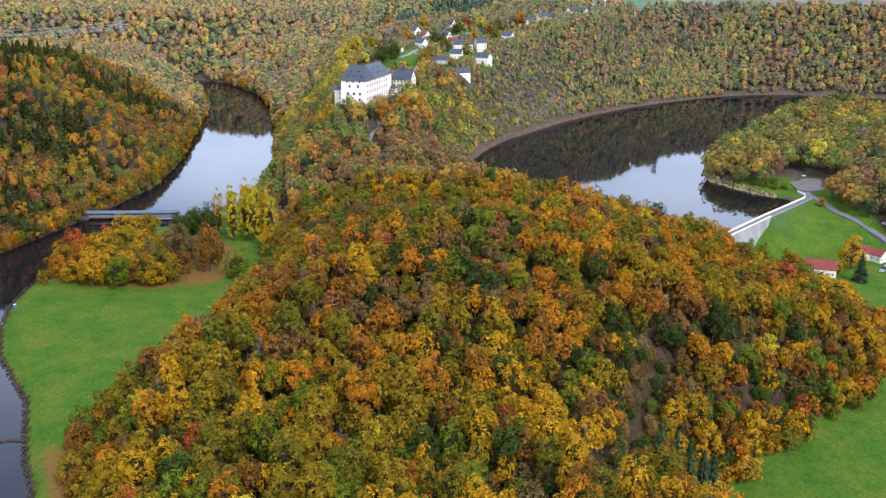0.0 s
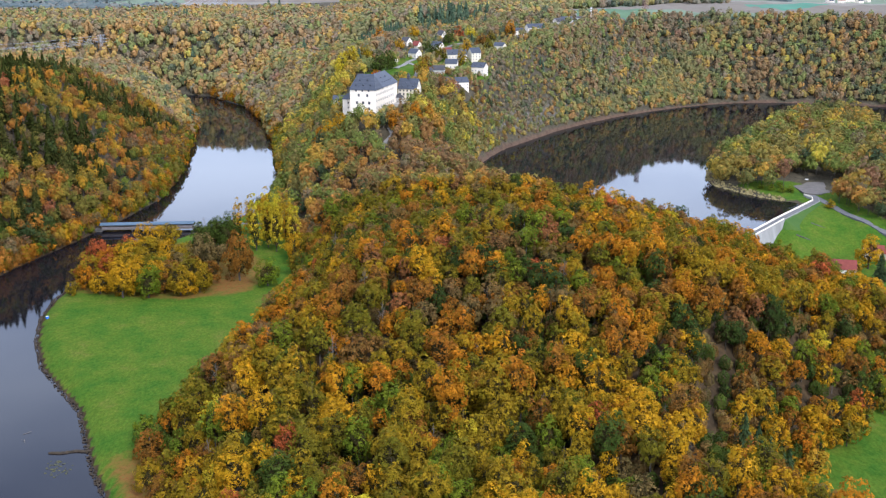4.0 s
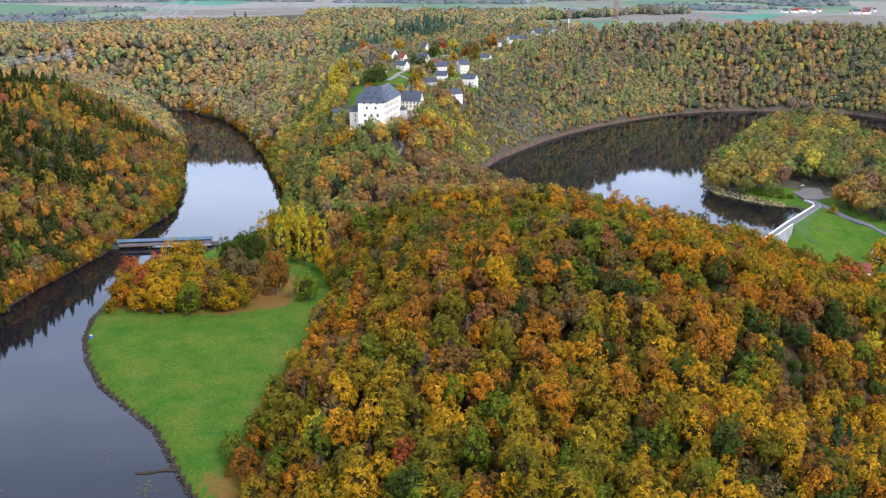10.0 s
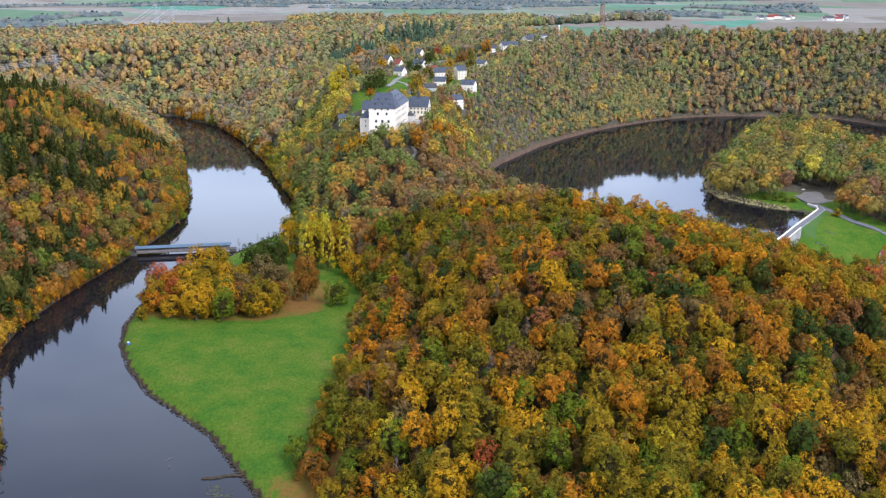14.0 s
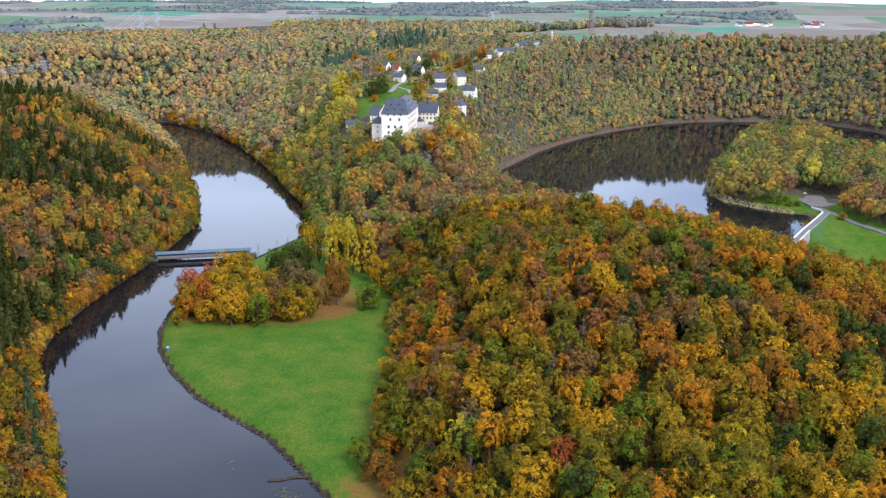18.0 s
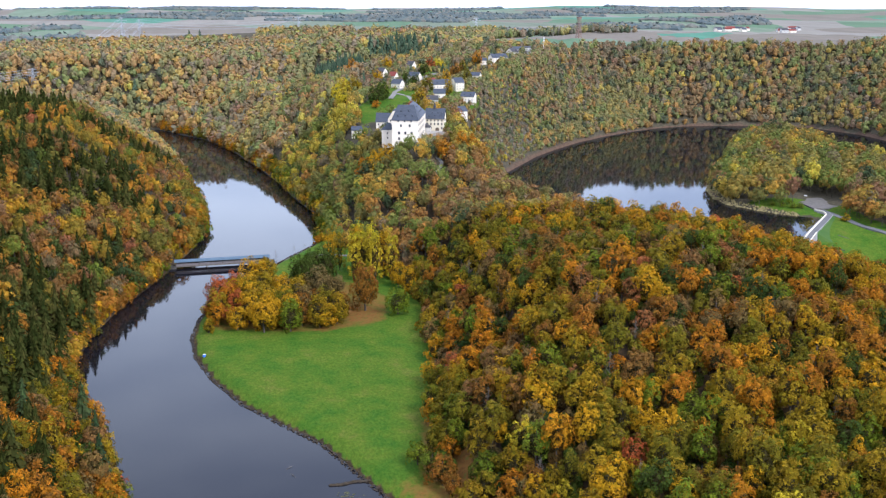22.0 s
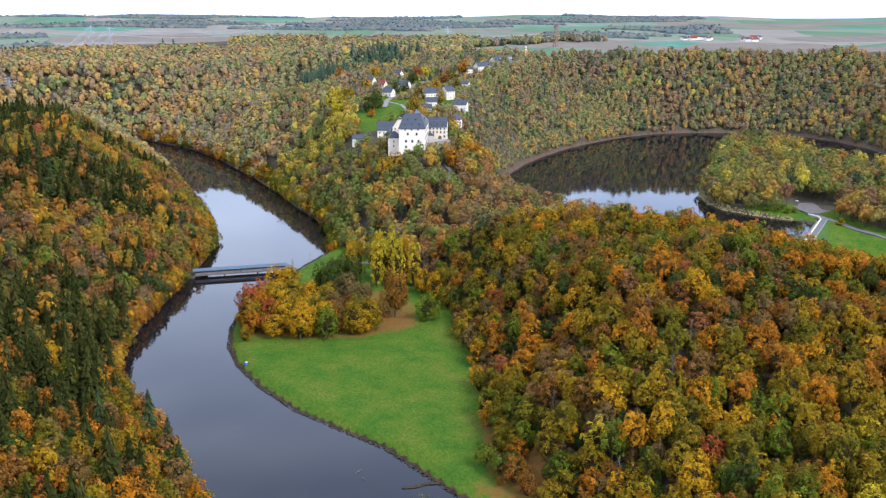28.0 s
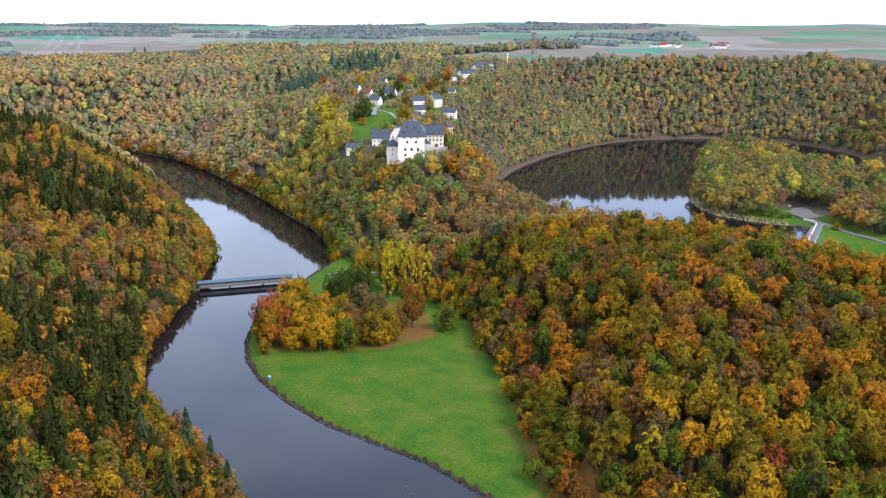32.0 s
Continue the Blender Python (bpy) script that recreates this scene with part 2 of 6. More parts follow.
LAKE = [(161, 592), (186, 622), (212, 654), (238, 688), (242, 700), (234, 706), (221, 718), (209, 741), (201, 757), (201, 782), (210, 815), (228, 850), (262, 905), (300, 965), (345, 1040),
        (392, 1098), (430, 1118), (455, 1085), (452, 1030), (428, 955), (416, 880), (428, 810), (480, 745), (560, 700), (620, 740), (560, 830), (540, 910), (544, 985), (560, 1060), (562, 1130), (540, 1205), (468, 1237),
        (420, 1248), (382, 1247), (341, 1234), (295, 1207), (249, 1172), (203, 1130), (158, 1079), (122, 1032), (87, 975), (59, 930), (41, 888), (26, 840),
        (18, 780), (30, 710), (62, 648), (112, 606)]
DOWN = [(150, 100), (84, 300), (118, 345), (142, 364), (168, 390), (197, 418), (214, 470), (205, 540), (192, 585), (190, 604), (212, 596), (248, 612), (300, 600), (420, 560), (700, 480), (700, 100)]
TERRACE = [(-100, 215), (-107, 262), (-117, 300), (-126, 330), (-118, 364), (-108, 402), (-98, 464), (-92, 514), (-95, 560), (-104, 620), (-120, 664), (-131, 712)]
RIVER = RIVER_EAST + RIVER_WEST
FLOOR_L = TERRACE + RIVER_EAST[18:] + RIVER_WEST
TOPS = [
    [(10, 410, 50), (-15, 390, 45), (-44, 424, 41), (20, 345, 36), (-31, 247, 22), (6, 273, 21), (70, 312, 22), (-73, 256, 18), (-57, 470, 30), (-66, 540, 25), (45, 430, 46), (40, 500, 40), (10, 560, 30), (104, 500, 22), (95, 460, 33), (127, 460, 15), (80, 540, 23), (120, 540, 9), (160, 430, 4), (74, 500, 34), (166, 490, 2), (146, 508, 7), (182, 530, -4)],
    [(-65, 610, 27), (-66, 680, 40), (-65, 748, 58), (-52, 800, 60), (-20, 900, 61), (38, 977, 62), (-23, 1050, 74), (3, 1124, 86), (114, 1172, 88), (65, 1081, 77), (-90, 985, 68), (-60, 880, 60)],
    [(-337, 816, 72), (-330, 753, 65), (-410, 700, 78), (-430, 890, 76), (-470, 560, 74), (-400, 420, 60), (-330, 330, 42), (-600, 700, 84), (-430, 1010, 50), (-540, 1080, 48), (-370, 1080, 36), (-620, 980, 60)],
    [(-160, 1320, 48), (-150, 1240, 50), (-420, 1560, 74), (-250, 1500, 76), (-640, 1620, 76), (-800, 1250, 75), (0, 1420, 94), (150, 1300, 96), (300, 1434, 104), (600, 1650, 104), (0, 2000, 96), (-900, 1700, 84), (-300, 1800, 84), (1100, 1500, 104), (800, 1150, 96), (700, 1400, 103), (420, 1500, 103)],
    [(300, 740, 4), (330, 830, 5), (300, 650, 2), (400, 760, 12), (370, 950, 6), (420, 1030, 6), (520, 700, 24), (270, 770, 3), (650, 900, 60), (228, 652, 1.5), (245, 675, 2.5), (262, 640, 0), (205, 625, -2)],
]
TOP = np.array([p for part_list in TOPS for p in part_list], float)


def inside(px, py, poly):
    hit = np.zeros(px.shape, bool)
    n = len(poly)
    for i in range(n):
        (x0, y0), (x1, y1) = poly[i], poly[(i + 1) % n]
        if y0 == y1:
            continue
        cross = (y0 > py) != (y1 > py)
        hit ^= cross & (px < (x1 - x0) * (py - y0) / (y1 - y0) + x0)
    return hit


def edge_dist(px, py, poly, closed=True):
    best = np.full(px.shape, 1e9)
    n = len(poly)
    for i in range(n if closed else n - 1):
        (x0, y0), (x1, y1) = poly[i], poly[(i + 1) % n]
        dx, dy = x1 - x0, y1 - y0
        t = np.clip(((px - x0) * dx + (py - y0) * dy) / (dx * dx + dy * dy), 0, 1)
        best = np.minimum(best, (px - x0 - t * dx) ** 2 + (py - y0 - t * dy) ** 2)
    return np.sqrt(best)


def signed(px, py, poly):
    """Distance to a shore: outside positive, inside negative."""
    return np.where(inside(px, py, poly), -1, 1) * edge_dist(px, py, poly)


def ease(v, a, b):
    t = np.clip((v - a) / (b - a), 0, 1)
    return t * t * (3 - 2 * t)


def wavy(px, py, scale, seed=0.0):
    """Cheap smooth unevenness between about -1 and 1."""
    u, v = px / scale, py / scale
    return (np.sin(u * 1.3 + seed) * np.cos(v * 1.7 - seed) + np.sin(u * 2.9 - v * 2.1 + seed * 2) * 0.6 + np.cos(u * 4.7 + v * 5.3 + seed * 3) * 0.35) / 1.6


def ground(px, py):
    """Height of the land, water level at 0."""
    px, py = np.atleast_1d(np.asarray(px, float)), np.atleast_1d(np.asarray(py, float))
    wsum, hsum = np.zeros(px.shape), np.zeros(px.shape)
    for x, y, z in TOP:
        w = 1.0 / ((px - x) ** 2 + (py - y) ** 2 + 35.0 ** 2) ** 2
        wsum += w
        hsum += w * z
    top = hsum / wsum
    away = np.hypot(px, py)
    far = ease(away, 1700, 2500)
    top = top * (1 - far) + (97 + 9 * wavy(px, py, 420, 1.0) + ease(away, 2600, 4700) * (12 + 9 * wavy(px, py * 0.7, 900, 2.2))) * far
    d_r, d_l, d_d, d_f = signed(px, py, RIVER), signed(px, py, LAKE), signed(px, py, DOWN), signed(px, py, FLOOR_L)
    bank = 2.2 * ease(d_r, 0.5, 7)
    steep = 0.58 + 0.30 * ease(py, 640, 780) * ease(px, -220, -150) + 0.12 * ease(py, 1000, 1200) * (1 - 2 * ease(px, -330, -200))
    h_left = bank + steep * np.maximum(d_f, 0) + 0.0012 * np.maximum(d_f, 0) ** 2
    cliff = 0.55 + 1.1 * ease(py, 640, 800) * (1 - ease(px, 120, 330)) + 0.18 * ease(px, 300, 420)
    h_lake = 0.2 + cliff * np.maximum(d_l - 3, 0)
    h_down = -13 + 0.44 * np.maximum(d_d, 0) + 0.5 * (1 - ease(py, 405, 480)) * np.maximum(d_d, 0)
    stack = np.stack([h_left, h_lake, h_down, top])
    soft = 2.5
    h = -soft * np.log(np.exp(-np.clip(stack - stack.min(0), 0, 60) / soft).sum(0)) + stack.min(0)
    rough = ease(d_f, 4, 25) * ease(d_l, 8, 30) * ease(d_d, 6, 25) * (1 - far)
    h = h + rough * (1.6 * wavy(px, py, 23, 0.3) + 2.2 * wavy(px, py, 61, 2.0))
    h = np.where(d_f < 0, bank + 0.15 * wavy(px, py, 17, 1.0) * ease(d_r, 6, 20), h)
    h = np.where(d_d < 0, -13 + 0.25 * wavy(px, py, 30, 1.0), h)
    h = np.where(d_r < 0.5, np.maximum(-3.5, 0.7 * (d_r - 0.5)), h)
    h = np.where((d_l < 3) & (d_d > 0), np.maximum(-3.5, 0.5 * (d_l - 2.6)), h)
    return h


def gz(x, y):
    return float(ground(x, y)[0])


# ---- helpers for meshes ----
def np_mesh(name, verts, faces, mats=(), tone=None, smooth=False, extra=None):
    """A mesh from arrays: verts (n, 3), faces (m, 3 or 4)."""
    me = bpy.data.meshes.new(name)
    verts, faces = np.ascontiguousarray(verts, np.float32), np.ascontiguousarray(faces, np.int32)
    k = faces.shape[1]
    me.vertices.add(len(verts))
    me.vertices.foreach_set("co", verts.ravel())
    me.loops.add(faces.size)
    me.loops.foreach_set("vertex_index", faces.ravel())
    me.polygons.add(len(faces))
    me.polygons.foreach_set("loop_start", np.arange(0, faces.size, k, dtype=np.int32))
    me.polygons.foreach_set("use_smooth", np.full(len(faces), smooth))
    for m in mats:
        me.materials.append(m)
    for key, val in dict(extra or {}, **({"tone": tone} if tone is not None else {})).items():
        a = me.attributes.new(key, "FLOAT", "POINT")
        a.data.foreach_set("value", np.ascontiguousarray(val, np.float32))
    me.update(calc_edges=True)
    return me


def part(name, data, parent, label="", mat=None):
    """Link a mesh (or bmesh) as one object under a thing or part."""
    if isinstance(data, bmesh.types.BMesh):
        me = bpy.data.meshes.new(name)
        data.to_mesh(me)
        data.free()
        data = me
    if mat:
        data.materials.clear()
        data.materials.append(mat)
    ob = new(name, data)
    ob.parent = parent
    if label:
        tagged(ob, label)
    return ob


def thing(name, label, category, m=None, group="", kind=""):
    ob = new(name)
    ob.empty_display_size = 1.0
    if m is not None:
        ob.matrix_basis = m
    return tagged(ob, label, category, group, kind)


def add_box(bm, x0, x1, y0, y1, z0, z1):
    vs = [bm.verts.new((x, y, z)) for z in (z0, z1) for x, y in ((x0, y0), (x1, y0), (x1, y1), (x0, y1))]
    for f in ((3, 2, 1, 0), (4, 5, 6, 7), (0, 1, 5, 4), (1, 2, 6, 5), (2, 3, 7, 6), (3, 0, 4, 7)):
        bm.faces.new([vs[i] for i in f])
    return bm


def box(x0, x1, y0, y1, z0, z1):
    return add_box(bmesh.new(), x0, x1, y0, y1, z0, z1)


def add_solid(bm, low, high):
    """A closed solid between two loops of as many points."""
    a, b = [bm.verts.new(p) for p in low], [bm.verts.new(p) for p in high]
    n = len(a)
    bm.faces.new(a[::-1])
    bm.faces.new(b)
    for i in range(n):
        bm.faces.new((a[i], a[(i + 1) % n], b[(i + 1) % n], b[i]))
    return bm


def add_bar(bm, p, q, r=0.1, r2=None, sides=5):
    p, q = Vector(p), Vector(q)
    w = (q - p).normalized()
    u = w.orthogonal().normalized()
    v = w.cross(u)
    ring = [u * math.cos(2 * math.pi * i / sides) + v * math.sin(2 * math.pi * i / sides) for i in range(sides)]
    return add_solid(bm, [p + c * r for c in ring], [q + c * (r if r2 is None else r2) for c in ring])


def ribbon(line, half, lift=0.12, step=5.0, thick=0.25):
    """A strip that lies on the land along a line."""
    pts = []
    for (x0, y0), (x1, y1) in zip(line, line[1:]):
        n = max(1, int(math.hypot(x1 - x0, y1 - y0) / step))
        pts += [(x0 + (x1 - x0) * i / n, y0 + (y1 - y0) * i / n) for i in range(n)]
    pts.append(line[-1])
    p = np.array(pts, float)
    d = np.gradient(p, axis=0)
    d /= np.linalg.norm(d, axis=1, keepdims=True)
    nrm = np.stack([-d[:, 1], d[:, 0]], 1)
    a, b = p + nrm * half, p - nrm * half
    za, zb = ground(a[:, 0], a[:, 1]), ground(b[:, 0], b[:, 1])
    z = np.maximum(np.maximum(za, zb), ground(p[:, 0], p[:, 1])) + lift
    k = np.ones(5) / 5
    z = np.convolve(np.pad(z, 2, mode="edge"), k, "valid")
    n = len(p)
    v = np.concatenate([np.c_[a, z], np.c_[b, z], np.c_[a, z - thick - 1.5], np.c_[b, z - thick - 1.5]])
    i = np.arange(n - 1)
    f = np.concatenate([np.c_[i, i + 1, i + 1 + n, i + n][:, ::-1], np.c_[i, i + 2 * n, i + 1 + 2 * n, i + 1][:, ::-1], np.c_[i + n, i + 1 + n, i + 1 + 3 * n, i + 3 * n][:, ::-1]])
    return v, f


# ---- where things stand, needed for the clearings ----
PHI = radians(-16)
CASTLE = (-65.5, 745.0, 59.3)
ROAD_VILLAGE = [(-42, 975), (-36, 1000), (-30, 1025), (-12, 1060), (6, 1085), (30, 1115), (70, 1140), (120, 1150), (160, 1200), (185, 1290), (200, 1420)]
LANE = [(-30, 1022), (-22, 990), (-22, 968), (-26, 940), (-24, 900), (-26, 860), (-38, 830)]
CASTLE_PATH = [(-50, 728), (-44, 712), (-50, 700), (-51, 684), (-45, 668), (-40, 655)]
DAM_ROAD = [(258, 712), (259, 698), (264, 663), (273, 630), (290, 598), (310, 570), (340, 540)]
# x, y, width, depth, wall height, roof height, turn, wall, roof, stretch of the village
HOUSES = [
    (-31, 1110, 11, 9, 4.5, 5.0, -48, "white", "dark"), (-20, 1098, 9, 8, 4.0, 4.5, -45, "white", "red"), (8, 1150, 10, 9, 5.0, 5.0, -50, "white", "dark"),
    (1, 1086, 14, 9, 5.0, 4.5, -42, "white", "slate"), (-23, 1050, 13, 9, 5.0, 4.5, -46, "white", "slate"), (66, 1080, 12, 10, 5.5, 3.5, -30, "cream", "slate"),
    (12, 1006, 13, 10, 5.5, 4.5, -14, "white", "slate"), (18, 1032, 22, 11, 7.5, 5.0, 10, "white", "slate"), (36, 1034, 11, 15, 9.0, 5.0, 14, "cream", "slate"), (9, 1038, 10, 10, 7.0, 4.5, 10, "cream", "red"),
    (38, 990, 15, 12, 8.5, 4.5, -28, "white", "slate"), (10, 932, 30, 11, 7.5, 4.5, 24, "white", "slate"), (-2, 972, 13, 9, 4.0, 4.0, -10, "grey", "dark"), (-14, 958, 12, 8, 4.0, 4.0, 20, "cream", "dark"),
    (114, 1173, 22, 14, 9.5, 4.5, 12, "white", "slate"), (96, 1176, 12, 10, 7.5, 3.0, 12, "white", "slate"), (152, 1250, 14, 11, 6.0, 5.0, 40, "white", "dark"), (166, 1282, 18, 12, 5.0, 3.5, 10, "grey", "slate"),
    (200, 1330, 30, 14, 4.0, 2.0, 5, "grey", "dark"), (104, 1345, 14, 10, 5.0, 4.5, 30, "white", "slate"), (235, 1320, 26, 12, 4.0, 1.5, -8, "grey", "slate"),
]
DAM_HOUSES = [(219, 568, 20, 10, 5.0, 5.0, -16, "white", "red"), (255, 602, 13, 9, 4.8, 4.2, -14, "white", "red"), (264.5, 596, 9, 8, 4.5, 3.6, -55, "cream", "red")]
GROVE = [(-205, 506), (-150, 492), (-118, 505), (-112, 545), (-128, 575), (-150, 590), (-172, 596), (-196, 560)]
GULLY = [(78, 352), (68, 318), (58, 284), (50, 250)]
LAWN = [(-84, 862), (-50, 866), (-42, 892), (-28, 915), (0, 945), (-8, 1000), (-26, 1040), (-44, 1020), (-66, 978), (-78, 940)]

# ---- ground: one sheet to the horizon ----
def spaced(stops):
    out = []
    for (a, s), (b, _) in zip(stops, stops[1:]):
        out += list(np.arange(a, b, s))
    return np.array(out + [stops[-1][0]])


gx = spaced([(-4700, 330), (-1700, 90), (-900, 25), (-560, 9), (-290, 2.8), (-85, 9), (60, 7), (300, 12), (760, 40), (1400, 150), (2300, 330), (4700, 1)])
gy = spaced([(-400, 60), (140, 9), (285, 3.4), (560, 6), (720, 9), (1480, 18), (1700, 45), (2300, 110), (3200, 200), (4800, 1)])
GX, GY = np.meshgrid(gx, gy)
PX, PY = GX.ravel(), GY.ravel()
PZ = ground(PX, PY)
d_river, d_lake, d_down, d_floor = signed(PX, PY, RIVER), signed(PX, PY, LAKE), signed(PX, PY, DOWN), signed(PX, PY, FLOOR_L)


def plateau(px, py, pz):
    """1 on the open fields of the high land."""
    rim = ease(pz, 92, 99)
    east = ease(px + 0.12 * (py - 1300), 60, 120) * ease(py, 1270, 1330)
    return np.maximum(rim * east * ease(py, 1250, 1300), ease(np.hypot(px, py), 1950, 2150))


in_grove = ease(-signed(PX, PY, GROVE), -6, 4)
grass = ease(-d_floor, -2, 2) * ease(d_river, 1.2, 3.5) * (1 - 0.35 * in_grove) * (1 - ease(PY, 690, 720))
grass = np.maximum(grass, 0.7 * ease(-(((PX - 8) / 52) ** 2 + ((PY - 1040) / 92) ** 2), -1.1, -0.85))
grass = np.maximum(grass, ease(-signed(PX, PY, LAWN), -4, 4))
embank = ease(PX, 176, 192) * (1 - ease(PX, 274, 290)) * ease(PY, 585, 596) * (1 - ease(PY, 715, 725)) * ease(d_lake, 5, 9)
grass = np.maximum(grass, np.maximum(ease(-d_down, -4, 1), embank))
grass = np.maximum(grass, 0.8 * ease(-np.hypot(PX - 336, PY - 930), -26, -14))
grass = np.maximum(grass, 0.75 * ease(-np.hypot((PX - 238) / 36, (PY - 728) / 30), -1.2, -0.8) * ease(d_lake, 4, 8))
mud = (1 - ease(d_lake, 1.0, 8)) * ease(d_lake, -30, -6) * ease(PY, 730, 770)
rock = 0.46 * ease(PY, 830, 900) * (1 - ease(PX, 200, 420)) * ease(d_lake, 4, 10) * (1 - ease(d_lake, 14, 40)) * ease(PX, 20, 60)
field = plateau(PX, PY, PZ)
# fallen leaves on the meadow: under the wood's edge and in front of the grove
leaves = 0.62 * ease(-np.hypot((PX + 128) / 20, (PY - 516) / 28), -1.3, -0.4) * ease(d_river, 4, 8)
leaves = np.maximum(leaves, 0.55 * ease(-signed(PX, PY, GROVE), -9, -1))
leaves = np.maximum(leaves, 0.55 * ease(-d_floor, -12, -1) * (1 - ease(-d_floor, 2, 7)) * ease(PY, 280, 300) * (1 - ease(PY, 400, 430)) * ease(PX, -200, -180))
leaves = np.maximum(leaves, 0.66 * ease(-np.hypot((PX + 117) / 11, (PY - 325) / 62), -1.5, -0.3))
leaves = np.maximum(leaves, 0.62 * (1 - ease(PY, 305, 350)) * ease(d_river, 2, 7) * ease(-d_floor, -3, 1) * ease(PX, -170, -150))
leaves = np.maximum(leaves, 0.42 * (1 - ease(d_river, 2.5, 5.5)) * ease(d_river, 0.6, 1.5) * (1 - ease(PY, 500, 540)) * ease(PX, -230, -215))
nx, ny = len(gx), len(gy)
ii = (np.arange(ny - 1)[:, None] * nx + np.arange(nx - 1)[None]).ravel()
quads = np.c_[ii, ii + 1, ii + 1 + nx, ii + nx]

M_GROUND, n, l, b = shader("land", 0.95)
b.inputs["Specular IOR Level"].default_value = 0.05


def attr_out(nm):
    a = n.new("ShaderNodeAttribute")
    a.attribute_name = nm
    return a.outputs["Fac"]


litter = ramp_node(n, [(0.3, (0.022, 0.017, 0.010)), (0.5, (0.045, 0.031, 0.017)), (0.7, (0.085, 0.055, 0.026))])
l.new(noise_node(n, l, 0.16, 6, 0.7).outputs["Fac"], litter.inputs["Fac"])
g_a = ramp_node(n, [(0.30, (0.028, 0.086, 0.010)), (0.43, (0.050, 0.108, 0.011)), (0.56, (0.078, 0.121, 0.013)), (0.70, (0.112, 0.121, 0.024))])
l.new(noise_node(n, l, 0.07, 10, 0.72, (1.0, 0.8, 1.0)).outputs["Fac"], g_a.inputs["Fac"])
g_b = ramp_node(n, [(0.36, (0.60, 0.68, 0.55)), (0.64, (1.30, 1.22, 1.15))])
l.new(noise_node(n, l, 0.9, 8, 0.8, (1.0, 0.5, 1.0)).outputs["Fac"], g_b.inputs["Fac"])
g_col = mix_col(n, l, 1.0, g_a.outputs["Color"], g_b.outputs["Color"], "MULTIPLY")
f_co = n.new("ShaderNodeTexCoord")
f_map = n.new("ShaderNodeMapping")
f_map.inputs["Scale"].default_value = (0.0034, 0.0026, 0.0)
f_map.inputs["Rotation"].default_value = (0, 0, 0.5)
l.new(f_co.outputs["Object"], f_map.inputs["Vector"])
f_vor = n.new("ShaderNodeTexVoronoi")
f_vor.inputs["Scale"].default_value = 1.0
l.new(f_map.outputs["Vector"], f_vor.inputs["Vector"])
f_sep = n.new("ShaderNodeSeparateColor")
l.new(f_vor.outputs["Color"], f_sep.inputs["Color"])
# field tones, cooled and paled to carry the distance haze in the colour
f_ramp = ramp_node(n, [(0.0, (0.10, 0.16, 0.09)), (0.20, (0.170, 0.145, 0.112)), (0.42, (0.15, 0.19, 0.125)), (0.58, (0.215, 0.195, 0.158)), (0.76, (0.08, 0.19, 0.125)), (0.9, (0.15, 0.175, 0.12))])
f_ramp.color_ramp.interpolation = "CONSTANT"
l.new(f_sep.outputs["Red"], f_ramp.inputs["Fac"])
f_fine = ramp_node(n, [(0.35, (0.86, 0.86, 0.86)), (0.65, (1.1, 1.1, 1.1))])
l.new(noise_node(n, l, 0.02, 6, 0.7, (1, 0.2, 1)).outputs["Fac"], f_fine.inputs["Fac"])
f_col = mix_col(n, l, 1.0, f_ramp.outputs["Color"], f_fine.outputs["Color"], "MULTIPLY")
edge = noise_node(n, l, 0.25, 5, 0.7)


def masked(nm):
    """A cover's mask with a ragged border."""
    m1 = n.new("ShaderNodeMath")
    m1.operation = "ADD"
    l.new(attr_out(nm), m1.inputs[0])
    m2 = n.new("ShaderNodeMath")
    m2.operation = "MULTIPLY_ADD"
    l.new(edge.outputs["Fac"], m2.inputs[0])
    m2.inputs[1].default_value, m2.inputs[2].default_value = 0.6, -0.3
    l.new(m2.outputs["Value"], m1.inputs[1])
    m3 = n.new("ShaderNodeMapRange")
    m3.inputs["From Min"].default_value, m3.inputs["From Max"].default_value = 0.38, 0.62
    l.new(m1.outputs["Value"], m3.inputs["Value"])
    return m3.outputs["Result"]


mud_r = ramp_node(n, [(0.3, (0.060, 0.038, 0.025)), (0.7, (0.140, 0.092, 0.062))])
l.new(noise_node(n, l, 0.3, 6, 0.7).outputs["Fac"], mud_r.inputs["Fac"])
rock_r = ramp_node(n, [(0.35, (0.07, 0.065, 0.04)), (0.55, (0.22, 0.20, 0.17)), (0.72, (0.40, 0.38, 0.34))])
l.new(noise_node(n, l, 0.22, 7, 0.75).outputs["Fac"], rock_r.inputs["Fac"])
# valley wood floor, its dark brown painting the shade between the trees
scrub = ramp_node(n, [(0.3, (0.036, 0.033, 0.023)), (0.5, (0.072, 0.062, 0.040)), (0.7, (0.115, 0.096, 0.062))])
l.new(noise_node(n, l, 0.3, 6, 0.75).outputs["Fac"], scrub.inputs["Fac"])
floor_c = mix_col(n, l, attr_out("scrub"), litter.outputs["Color"], scrub.outputs["Color"])
c = mix_col(n, l, masked("grass"), floor_c, g_col)
leaf_r = ramp_node(n, [(0.3, (0.10, 0.046, 0.014)), (0.5, (0.18, 0.082, 0.022)), (0.66, (0.12, 0.110, 0.022))])
l.new(noise_node(n, l, 0.5, 6, 0.75).outputs["Fac"], leaf_r.inputs["Fac"])
c = mix_col(n, l, masked("leaves"), c, leaf_r.outputs["Color"])
c = mix_col(n, l, masked("rock"), c, rock_r.outputs["Color"])
c = mix_col(n, l, masked("mud"), c, mud_r.outputs["Color"])
c = mix_col(n, l, masked("field"), c, f_col)
